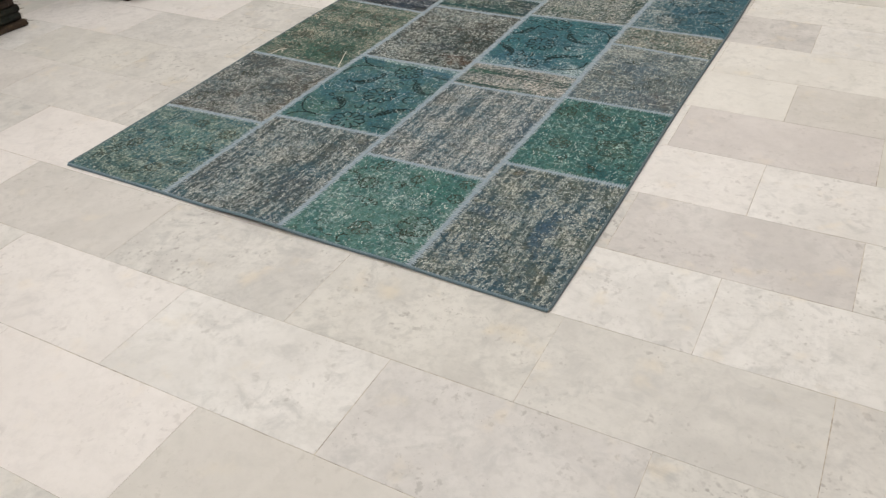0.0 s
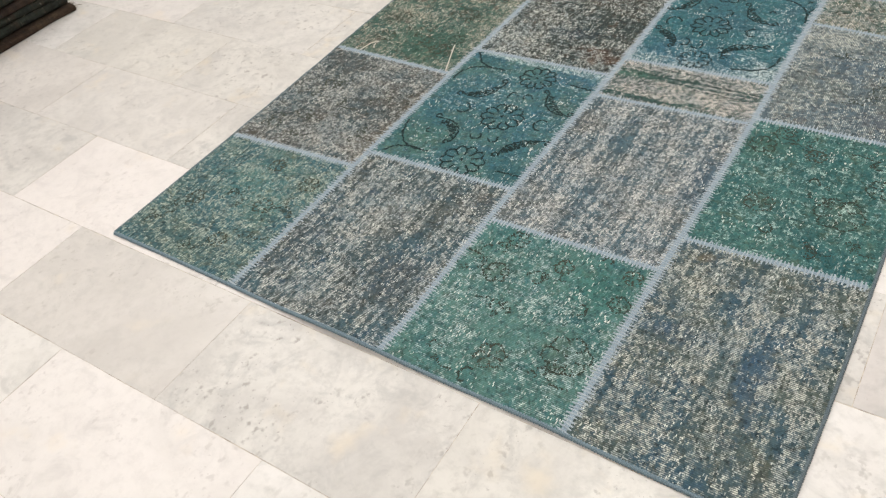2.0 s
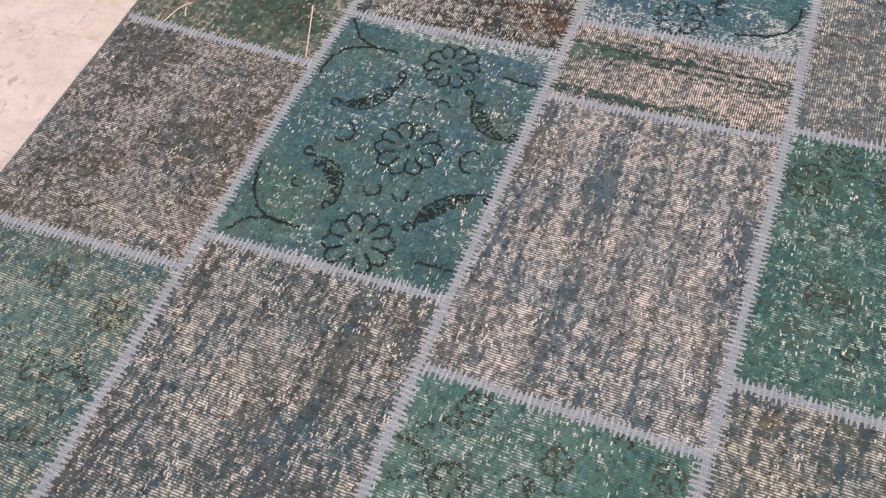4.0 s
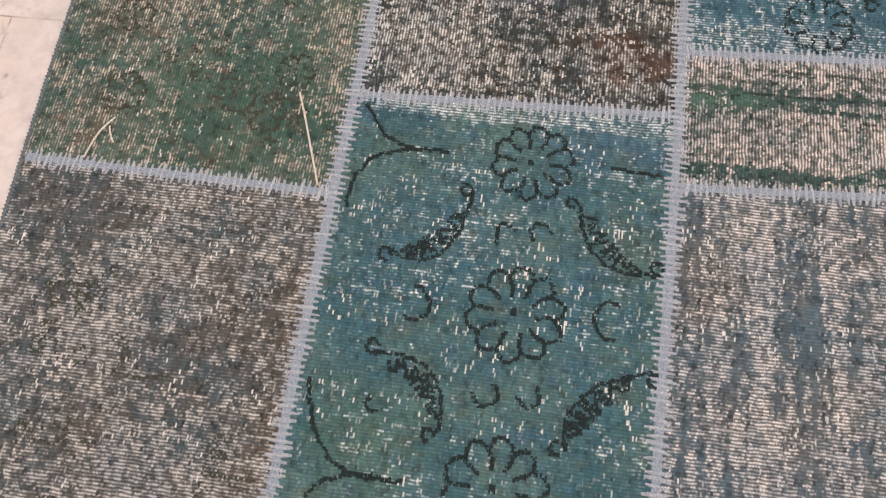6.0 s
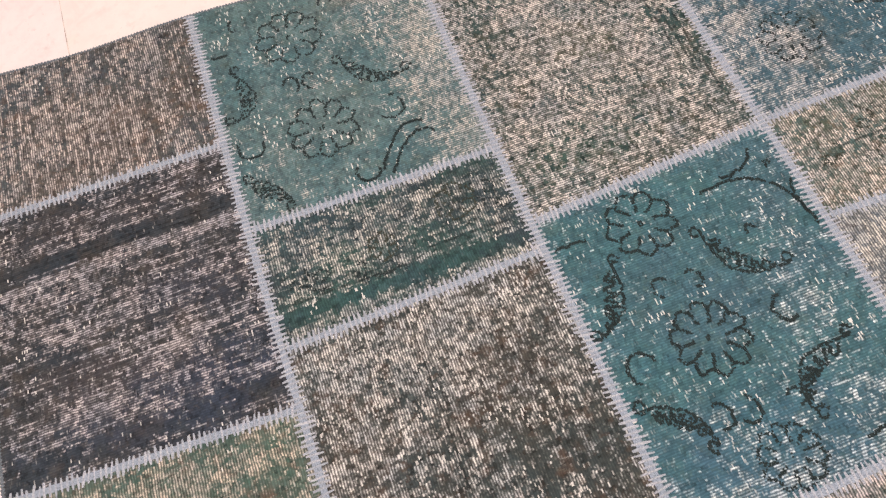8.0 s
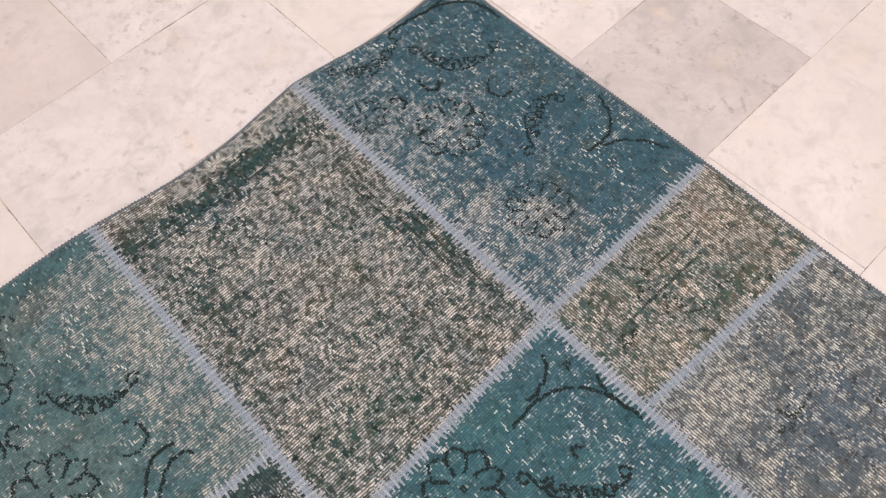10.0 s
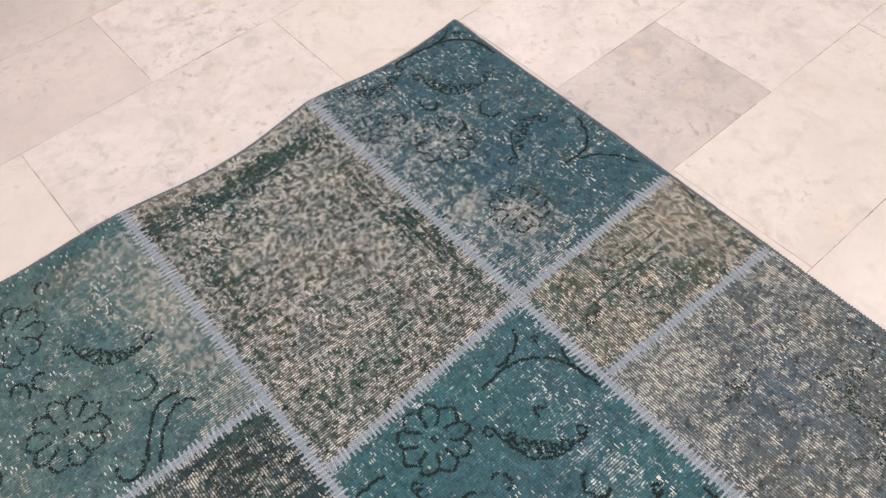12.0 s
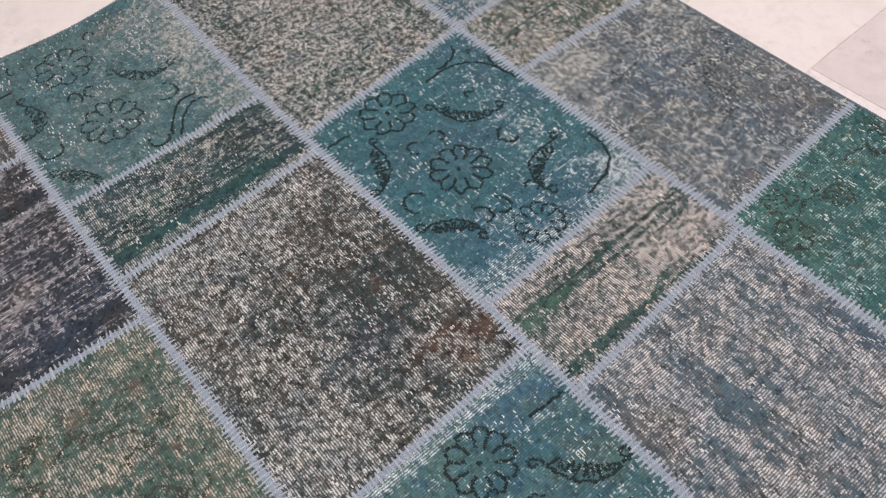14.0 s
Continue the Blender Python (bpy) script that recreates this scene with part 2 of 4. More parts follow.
def marble(name, light, cloud, veins, spots):
    """Honed white marble with clouds, faint veins and small dark spots; each slab takes its own part of the stone."""
    s = Nodes(name)
    chance = s.chance()
    move = s.tree.nodes.new("ShaderNodeCombineXYZ")
    s.put(move.inputs[0], s.math("MULTIPLY", chance, 61.0))
    s.put(move.inputs[1], s.math("MULTIPLY", chance, 37.0))
    s.put(move.inputs[2], s.math("MULTIPLY", chance, 19.0))
    at = s.vec("ADD", s.coords(), move.outputs[0])
    soft = s.noise(at, 4.5, 7.0, 0.68, 0.6)
    fine = s.noise(at, 38.0, 5.0, 0.7)
    c = s.mix(s.step(soft, 0.36, 0.7), srgb(*light), srgb(*cloud))
    c = s.mix(s.step(fine, 0.44, 0.7, 0.0, 0.55), c, srgb(*[v * 0.93 for v in cloud]))
    vein = s.math("ABSOLUTE", s.math("SUBTRACT", s.noise(at, 2.6, 5.0, 0.6, 1.8), 0.5))
    c = s.mix(s.math("MULTIPLY", s.step(vein, 0.0, 0.035, 1.0, 0.0), veins), c, srgb(172, 168, 164))
    smudge = s.noise(at, 13.0, 5.0, 0.65, 0.7)
    c = s.mix(s.step(smudge, 0.5, 0.72, 0.0, 0.4 + 0.4 * spots), c, srgb(166, 164, 161))
    blot = s.noise(s.vec("MULTIPLY", at, (1.15, 1.0, 1.0)), 46.0, 3.0, 0.5, 0.2)
    few = s.step(s.noise(at, 6.0, 3.0), 0.42, 0.62)
    c = s.mix(s.math("MULTIPLY", s.step(blot, 0.57, 0.7, 0.0, spots), few), c, srgb(140, 134, 128))
    speck = s.noise(at, 120.0, 2.0, 0.5)
    c = s.mix(s.math("MULTIPLY", s.step(speck, 0.66, 0.74, 0.0, spots * 0.8), few), c, srgb(112, 104, 98))
    cloud_far = s.noise(at, 2.2, 4.0, 0.6)
    c = s.mix(s.step(cloud_far, 0.48, 0.72, 0.0, 0.55), c, srgb(*[v * 0.94 for v in cloud]))
    warm = s.noise(at, 9.0, 3.0)
    c = s.mix(s.step(warm, 0.58, 0.78, 0.0, 0.4), c, srgb(220, 204, 176))
    c = s.mix(s.step(chance, 0.0, 1.0, 0.0, 0.22), c, srgb(214, 210, 206))
    # each slab leans to cream, rose or grey
    hue = s.white(move.outputs[0])
    c = s.mix(s.step(hue, 0.6, 1.0, 0.0, 0.55), c, srgb(*[v * k for v, k in zip(light, (0.99, 0.985, 0.96))]))
    c = s.mix(s.step(hue, 0.4, 0.0, 0.0, 0.5), c, srgb(*[v * k for v, k in zip(light, (1.02, 1.0, 1.0))]))
    rough = s.step(soft, 0.3, 0.7, 0.34, 0.48)
    return s.finish(c, rough, s.math("ADD", fine, blot), 0.0006, 0.25, 0.4)


def plain(name, color, tint, scale, rough, bump=0.001):
    s = Nodes(name)
    at = s.coords()
    n = s.noise(at, scale, 5.0, 0.6)
    c = s.mix(s.step(n, 0.3, 0.7), srgb(*color), srgb(*tint))
    return s.finish(c, rough, s.noise(at, scale * 12, 3.0), bump, 0.3)


MARBLES = [
    marble("marble_white", (219, 215, 211), (203, 199, 194), 0.06, 0.5),
    marble("marble_cloudy", (207, 203, 197), (186, 182, 177), 0.1, 0.75),
    marble("marble_grey", (202, 197, 193), (186, 181, 177), 0.12, 0.6),
]
GROUT = plain("grout", (206, 196, 180), (136, 126, 114), 34, 0.95)
SEAM = yarn("seam_thread", (184, 192, 197), (156, 168, 176))
SEAM_GROUND = yarn("seam_ground", (160, 174, 184), (126, 146, 160))
BINDING = yarn("binding_thread", (124, 134, 138), (90, 104, 110))
BINDING_NEAR = yarn("binding_thread_blue", (140, 156, 165), (108, 128, 138))
INK = yarn("motif_wool", (46, 60, 60), (32, 46, 46))
INK_FAINT = yarn("motif_wool_faded", (52, 68, 62), (60, 64, 54))
INK_BROWN = yarn("motif_wool_brown", (78, 74, 62), (62, 72, 62))
LOOSE = yarn("loose_cotton", (236, 232, 220), (220, 214, 200))
BACKING = plain("rug_backing", (120, 118, 108), (96, 96, 90), 60, 0.95)
WALL = plain("wall_paint", (222, 214, 202), (212, 204, 192), 2.5, 0.85, 0.0006)
CEILING = plain("ceiling_paint", (232, 230, 226), (224, 222, 218), 2.0, 0.9, 0.0006)
METAL = plain("panel_frame", (222, 222, 222), (210, 210, 210), 8, 0.4, 0.0003)
# glow for the faces of the added ceiling panels
glow = Nodes("added_panel_diffuser")
glow.put(glow.bsdf.inputs["Emission Color"], (1, 0.96, 0.9, 1))
glow.bsdf.inputs["Emission Strength"].default_value = 2.0
GLOW = glow.mat


# ---- mesh helpers ----
def part(name, bm, material, parent=None, label="", matrix=None):
    data = bpy.data.meshes.new(name)
    bm.to_mesh(data)
    bm.free()
    for m in material if isinstance(material, (list, tuple)) else [material]:
        data.materials.append(m)
    ob = new(name, data)
    if parent:
        ob.parent = parent
    if matrix:
        ob.matrix_basis = matrix
    return tagged(ob, label)


def block(bm, x0, x1, y0, y1, z0, z1, bevel=0.0):
    made = bmesh.ops.create_cube(bm, size=1.0)["verts"]
    for v in made:
        v.co = Vector(((x0 + x1) / 2 + v.co.x * (x1 - x0), (y0 + y1) / 2 + v.co.y * (y1 - y0), (z0 + z1) / 2 + v.co.z * (z1 - z0)))
    if bevel:
        edges = {e for v in made for e in v.link_edges}
        bmesh.ops.bevel(bm, geom=list(edges), offset=bevel, segments=2, profile=0.5, affect="EDGES")
    return bm


# ---- the room ----
X0, X1, Y0, Y1, TOP = -4.2, 5.6, -4.4, 6.4, 3.0
for name, box in {
    "wall_west": (X0 - 0.15, X0, Y0 - 0.15, Y1 + 0.15, 0, TOP),
    "wall_east": (X1, X1 + 0.15, Y0 - 0.15, Y1 + 0.15, 0, TOP),
    "wall_south": (X0, X1, Y0 - 0.15, Y0, 0, TOP),
    "wall_north": (X0, X1, Y1, Y1 + 0.15, 0, TOP),
}.items():
    tagged(part(name, block(bmesh.new(), *box), WALL), "plain cream painted wall closing the shop", "wall", kind="structure")
tagged(part("ceiling", block(bmesh.new(), X0, X1, Y0, Y1, TOP, TOP + 0.12), CEILING), "white painted ceiling above the shop floor", "ceiling", kind="structure")


# an assumed fixture, added where each area light hangs
def ceiling_light():
    thing = tagged(new("ceiling_light"), "square white ceiling panel lamp, unseen and added to light the shop, switched on", "lamp", "ceiling panel lamps")
    frame_mesh = bmesh.new()
    for a, b, c, d in ((-0.31, 0.31, 0.285, 0.31), (-0.31, 0.31, -0.31, -0.285), (-0.31, -0.285, -0.285, 0.285), (0.285, 0.31, -0.285, 0.285)):
        block(frame_mesh, a, b, c, d, -0.05, 0.0)
    part("frame", frame_mesh, METAL, thing)
    part("diffuser", block(bmesh.new(), -0.285, 0.285, -0.285, 0.285, -0.03, -0.004), GLOW, thing, "glowing white diffuser of the added lamp")
    return thing


first_light = ceiling_light()
first_light.matrix_basis = pose(*LAMPS[0], TOP)
for lx, ly in LAMPS[1:]:
    copy_thing(first_light, pose(lx, ly, TOP))


# ---- the patchwork rug ----
SCALLOP = (0.0, -0.005, 0.01, 0.009)


def column(k, y):
    """The five long lines of the rug, from its left side to its right."""
    if k == 0:
        return -0.018 * (1 - math.cos(math.pi * min(max(y, 0.0) / 1.6, 1.0)))
    return (0.424 - 0.003 * y, 0.865, 1.295 + 0.001 * y, 1.693)[k - 1]


def lie(x, y):
    """Height of the rug's face: flat on the floor, with low ripples at its two ends."""
    h = 0.0075 + 0.0012 * noise.noise((x * 5, y * 5, 0.3))
    end = max(0.0, min(1.0, (y - 2.18) / 0.27))
    h += 0.016 * end * end * (0.5 + 0.5 * math.cos(2 * math.pi * (x - 0.86) / 0.45)) * (1.0 if 0.6 < x < 1.55 else 0.55)
    lip = max(0.0, 1 - y / 0.1)
    h += 0.009 * lip * math.exp(-((x - 0.78) / 0.16) ** 2) + 0.004 * lip * math.exp(-((x - 1.25) / 0.1) ** 2)
    return h


# for each strip, the cross seams as heights at its two sides; then the look of each patch from the near end on
STRIPS = [
    [(0.0, 0.0), (0.463, 0.488), (0.983, 0.98), (1.658, 1.637), (2.168, 2.16), (2.497, 2.482)],
    [(0.0, 0.0), (0.558, 0.58), (1.134, 1.15), (1.736, 1.745), (1.966, 1.958), (2.482, 2.456)],
    [(0.0, 0.0), (0.461, 0.474), (1.043, 1.071), (1.253, 1.271), (1.798, 1.826), (2.456, 2.459)],
    [(0.0, 0.0), (0.593, 0.61), (1.1, 1.115), (1.63, 1.611), (1.83, 1.84), (2.459, 2.458)],
]
LOOKS = []
LOOKS.append([
    ("worn green and teal", (60, 94, 103), (78, 104, 102), (188, 194, 172), 0.49, (7, 16), "x", 0.2, None),
    ("worn grey-beige", (72, 86, 90), (84, 84, 80), (200, 198, 184), 0.52, (9, 6), "x", 0.5, None),
    ("faded moss green", (64, 90, 84), (78, 98, 88), (204, 194, 170), 0.42, (20, 17), "y", 0.2, None),
    ("dark slate and brown", (50, 60, 66), (58, 62, 62), (196, 192, 184), 0.44, (4, 14), "x", 0.25, None),
    ("sandy grey-green", (66, 78, 80), (80, 82, 78), (206, 198, 182), 0.52, (15, 4), "y", 0.2, None),
])
LOOKS.append([
    ("streaked blue-grey and beige", (66, 90, 97), (76, 84, 82), (208, 207, 193), 0.5, (26, 4), "x", 0.7, None),
    ("teal flowered", (58, 96, 104), (76, 108, 106), (210, 223, 213), 0.26, (6, 6), "x", 0.75, None),
    ("brown-grey speckled", (60, 65, 61), (55, 67, 67), (212, 213, 198), 0.47, (8, 5), "y", 0.9, None),
    ("dark green ribbed", (50, 78, 74), (52, 68, 72), (200, 201, 185), 0.42, (4, 12), "y", 0.4, None),
    ("pale green flowered", (72, 104, 108), (88, 114, 114), (198, 196, 179), 0.27, (6, 6), "x", 0.6, ("x", 0.68, 0.86, 0.9)),
])
LOOKS.append([
    ("sea green flowered", (66, 104, 102), (84, 118, 112), (192, 205, 192), 0.36, (13, 5), "x", 0.7, None),
    ("streaked beige and slate blue", (76, 97, 105), (88, 96, 96), (214, 211, 198), 0.51, (24, 3), "x", 0.7, None),
    ("banded cream and green", (52, 80, 76), (62, 78, 76), (224, 213, 197), 0.57, (4, 22), "y", 0.4, None),
    ("blue-teal flowered", (58, 100, 106), (62, 96, 106), (214, 225, 216), 0.25, (7, 6), "x", 0.7, ("y", 1.42, 1.25, 0.45)),
    ("olive and cream ribbed", (48, 74, 72), (58, 72, 66), (218, 214, 198), 0.6, (10, 10), "x", 0.5, None),
])
LOOKS.append([
    ("streaked blue and beige", (62, 86, 97), (78, 90, 86), (205, 204, 187), 0.48, (20, 4), "x", 0.5, None),
    ("deep green flowered", (54, 92, 91), (66, 104, 100), (185, 209, 193), 0.35, (12, 6), "x", 0.7, None),
    ("grey-green speckled", (82, 98, 106), (90, 100, 100), (205, 205, 188), 0.43, (9, 6), "y", 0.8, ("y", 1.4, 1.62, 0.5)),
    ("sandy green ribbed", (64, 88, 84), (78, 90, 78), (214, 206, 188), 0.57, (5, 11), "y", 0.4, None),
    ("deep blue flowered", (54, 90, 101), (64, 96, 106), (200, 201, 188), 0.31, (9, 8), "x", 0.7, ("x", 1.56, 1.36, 0.5)),
])

# what the years have done to single patches
DETAIL = {}


def detail(c, r, accent=((70, 84, 78), (52, 84, 92)), bands=(), areas=(), tints=(), lines=()):
    """bands: bald (+) or full (-) stripes (way, middle, half width, how much); accent: second hues that show through; the rest as in woven()."""
    DETAIL[c, r] = bands, accent, areas, tints, lines


detail(0, 0, ((98, 96, 74), (56, 96, 104)), (("y", 0.1, 0.02, 0.25), ("y", 0.36, 0.02, 0.2)),
       tints=((0.24, 0.3, 0.17, 0.12, (88, 130, 126), 0.7), (0.2, 0.06, 0.27, 0.06, (80, 90, 76), 0.6), (0.36, 0.37, 0.05, 0.06, (98, 100, 76), 0.7)),
       lines=(("y", 0.06, 0.15, 0.4), ("y", 0.085, 0.17, 0.45), ("y", 0.115, 0.2, 0.42)))
detail(0, 1, ((84, 80, 70), (62, 82, 86)),
       areas=((0.3, 0.57, 0.17, 0.07, 0.55), (0.13, 0.72, 0.1, 0.09, 0.25), (0.06, 0.92, 0.12, 0.06, -0.45), (0.27, 0.72, 0.08, 0.05, -0.3), (0.22, 0.86, 0.1, 0.04, 0.25)),
       tints=((0.41, 0.75, 0.06, 0.3, (86, 74, 58), 0.85), (0.1, 0.75, 0.12, 0.15, (74, 92, 98), 0.5)))
detail(0, 2, ((112, 88, 76), (50, 88, 76)), (("y", 1.42, 0.03, 0.4), ("y", 1.58, 0.02, 0.4)),
       areas=((0.2, 1.46, 0.25, 0.03, 0.35), (0.2, 1.6, 0.2, 0.04, 0.45), (0.1, 1.26, 0.1, 0.06, 0.5), (0.27, 1.1, 0.12, 0.1, -0.6), (0.39, 1.3, 0.025, 0.3, 0.45), (0.2, 1.3, 0.05, 0.04, 0.5)),
       tints=((0.27, 1.1, 0.15, 0.13, (58, 92, 76), 0.6), (0.05, 1.22, 0.05, 0.05, (96, 76, 62), 0.55), (0.12, 1.42, 0.05, 0.04, (92, 82, 64), 0.5), (0.06, 1.07, 0.05, 0.03, (92, 76, 62), 0.5)))
detail(0, 3, ((76, 72, 66), (46, 58, 66)), (("y", 2.04, 0.02, -0.9), ("y", 2.005, 0.013, 0.7), ("y", 1.69, 0.03, -0.5)),
       areas=((0.1, 1.97, 0.16, 0.02, 0.5), (0.15, 1.9, 0.12, 0.03, 0.4), (0.1, 1.75, 0.1, 0.05, 0.35)),
       tints=((0.28, 1.73, 0.24, 0.08, (50, 64, 86), 0.8), (0.1, 1.8, 0.1, 0.06, (92, 78, 68), 0.4), (0.2, 2.1, 0.27, 0.05, (76, 66, 58), 0.5), (0.3, 1.9, 0.12, 0.06, (62, 66, 78), 0.6)),
       lines=(("x", 2.04, 0.0, 0.4), ("x", 2.03, 0.1, 0.42)))
detail(0, 4, ((104, 84, 70), (60, 66, 76)), areas=((0.2, 2.28, 0.16, 0.08, 0.45), (0.4, 2.3, 0.04, 0.2, -0.3)), tints=((0.1, 2.44, 0.15, 0.05, (62, 76, 84), 0.6), (0.2, 2.25, 0.15, 0.08, (112, 90, 74), 0.4)))
detail(1, 0, ((84, 82, 74), (56, 78, 98)), (("x", 0.62, 0.03, 0.31), ("x", 0.75, 0.03, -0.31), ("x", 0.5, 0.015, 0.25)),
       areas=((0.62, 0.1, 0.13, 0.06, 0.5), (0.56, 0.36, 0.05, 0.2, 0.4), (0.76, 0.2, 0.06, 0.1, -0.4), (0.48, 0.1, 0.05, 0.1, -0.4)),
       tints=((0.76, 0.2, 0.08, 0.12, (64, 82, 100), 0.6), (0.49, 0.2, 0.05, 0.16, (58, 78, 92), 0.6), (0.81, 0.5, 0.07, 0.06, (98, 80, 62), 0.65), (0.72, 0.07, 0.08, 0.05, (92, 80, 66), 0.5)))
detail(1, 1, ((84, 98, 84), (56, 94, 116)), (("y", 1.125, 0.02, 0.75),),
       areas=((0.8, 1.045, 0.07, 0.012, 0.6), (0.8, 0.93, 0.05, 0.05, 0.3), (0.6, 0.8, 0.15, 0.1, -0.25)),
       tints=((0.79, 1.1, 0.11, 0.05, (50, 86, 120), 0.8), (0.6, 0.95, 0.2, 0.1, (58, 98, 116), 0.5), (0.51, 0.67, 0.1, 0.08, (64, 98, 84), 0.75), (0.51, 1.04, 0.08, 0.06, (80, 104, 90), 0.6),
              (0.81, 0.95, 0.05, 0.06, (82, 92, 70), 0.55), (0.8, 0.62, 0.07, 0.05, (46, 84, 84), 0.7)))
detail(1, 2, ((88, 70, 56), (50, 66, 68)),
       areas=((0.63, 1.68, 0.26, 0.06, 0.5), (0.53, 1.22, 0.1, 0.08, 0.6), (0.5, 1.45, 0.09, 0.2, 0.3), (0.75, 1.4, 0.1, 0.13, -0.35), (0.83, 1.24, 0.05, 0.06, -0.4)),
       tints=((0.8, 1.235, 0.08, 0.05, (104, 66, 42), 0.7), (0.66, 1.33, 0.09, 0.04, (50, 66, 84), 0.65), (0.5, 1.5, 0.09, 0.12, (96, 86, 78), 0.3), (0.72, 1.58, 0.12, 0.06, (84, 74, 66), 0.5)),
       lines=(("y", 0.62, 1.4, 1.7), ("y", 0.632, 1.45, 1.62)))
detail(1, 3, ((44, 62, 70), (50, 82, 78)), (("y", 1.785, 0.014, -1.1), ("y", 1.757, 0.01, 0.5), ("y", 1.97, 0.015, -0.4)),
       areas=((0.62, 1.89, 0.2, 0.05, 0.35), (0.76, 1.9, 0.05, 0.04, -0.3)), tints=((0.62, 1.785, 0.24, 0.018, (46, 84, 88), 0.8), (0.5, 1.93, 0.1, 0.04, (58, 92, 100), 0.5), (0.75, 1.9, 0.07, 0.04, (48, 62, 50), 0.5)),
       lines=(("x", 1.805, 0.44, 0.66), ("x", 1.815, 0.5, 0.6), ("x", 1.82, 0.68, 0.84)))
detail(1, 4, ((78, 98, 90), (66, 106, 108)), (("y", 2.445, 0.025, -0.9),), areas=((0.76, 2.38, 0.09, 0.05, 0.6), (0.79, 2.15, 0.07, 0.15, 0.35)), tints=((0.55, 2.44, 0.2, 0.04, (58, 92, 94), 0.7), (0.72, 2.4, 0.08, 0.04, (120, 104, 88), 0.4)))
detail(2, 0, ((74, 92, 78), (52, 96, 104)),
       areas=((0.93, 0.17, 0.06, 0.17, 0.4), (1.1, 0.26, 0.12, 0.05, 0.3), (1.25, 0.12, 0.06, 0.1, 0.35), (1.2, 0.38, 0.08, 0.08, -0.4), (1.1, 0.03, 0.1, 0.04, -0.4)),
       tints=((0.95, 0.44, 0.1, 0.03, (58, 110, 114), 0.7), (1.2, 0.36, 0.1, 0.08, (60, 110, 98), 0.6), (0.97, 0.31, 0.035, 0.035, (84, 84, 66), 0.6), (1.22, 0.16, 0.06, 0.06, (82, 86, 68), 0.6), (1.08, 0.095, 0.04, 0.03, (84, 80, 62), 0.6)))
detail(2, 1, ((94, 96, 92), (62, 84, 102)), (("x", 0.978, 0.02, 0.95), ("x", 1.07, 0.012, 0.4), ("x", 1.15, 0.016, 0.6), ("x", 1.225, 0.018, 0.55), ("x", 1.03, 0.02, -0.3)),
       areas=((0.98, 0.72, 0.06, 0.06, 0.4), (1.2, 0.6, 0.08, 0.1, 0.3), (1.05, 0.88, 0.1, 0.05, -0.25), (1.27, 0.85, 0.03, 0.1, -0.5), (1.0, 1.0, 0.12, 0.03, 0.25)),
       tints=((1.26, 0.82, 0.05, 0.12, (72, 92, 112), 0.7), (1.05, 0.65, 0.05, 0.15, (74, 96, 108), 0.5), (0.92, 0.9, 0.05, 0.08, (88, 84, 76), 0.5)))
detail(2, 2, ((52, 60, 56), (56, 88, 84)), (("y", 1.125, 0.035, 0.8), ("y", 1.245, 0.02, 0.6), ("y", 1.19, 0.02, -0.3), ("y", 1.075, 0.012, -0.35)),
       areas=((0.93, 1.19, 0.05, 0.025, -0.5), (1.2, 1.2, 0.1, 0.03, 0.4)), tints=((0.93, 1.19, 0.08, 0.03, (84, 128, 110), 0.8), (1.1, 1.08, 0.15, 0.02, (60, 92, 84), 0.5)),
       lines=(("x", 1.197, 0.93, 1.22), ("x", 1.2, 1.1, 1.28), ("x", 1.235, 0.95, 1.2), ("x", 1.165, 1.1, 1.28)))
detail(2, 3, ((72, 100, 96), (54, 94, 108)), (("y", 1.29, 0.03, 0.35),),
       areas=((1.25, 1.32, 0.06, 0.06, 0.9), (1.2, 1.45, 0.08, 0.09, 0.35), (1.24, 1.6, 0.05, 0.1, 0.25), (1.02, 1.68, 0.12, 0.1, -0.3)),
       tints=((1.03, 1.34, 0.2, 0.09, (54, 92, 114), 0.75), (1.1, 1.72, 0.18, 0.07, (60, 106, 108), 0.6), (1.25, 1.32, 0.05, 0.05, (92, 92, 86), 0.5)))
detail(2, 4, ((84, 78, 60), (36, 70, 78)), (("y", 2.435, 0.02, 0.5), ("y", 2.375, 0.03, -0.4)),
       areas=((1.05, 2.15, 0.14, 0.16, 0.2), (1.02, 2.21, 0.06, 0.02, 0.8), (1.18, 2.05, 0.05, 0.05, 0.3), (1.26, 2.05, 0.03, 0.15, -0.4), (0.93, 2.2, 0.05, 0.1, -0.2)),
       tints=((1.03, 2.35, 0.2, 0.05, (34, 72, 80), 0.75), (1.1, 2.1, 0.07, 0.06, (122, 118, 84), 0.4), (0.97, 2.43, 0.12, 0.03, (126, 104, 84), 0.5), (1.0, 1.9, 0.12, 0.06, (50, 84, 68), 0.6)),
       lines=(("y", 1.25, 1.95, 2.3), ("y", 1.236, 2.0, 2.25), ("y", 1.268, 1.86, 2.12), ("x", 2.36, 0.92, 1.2)))
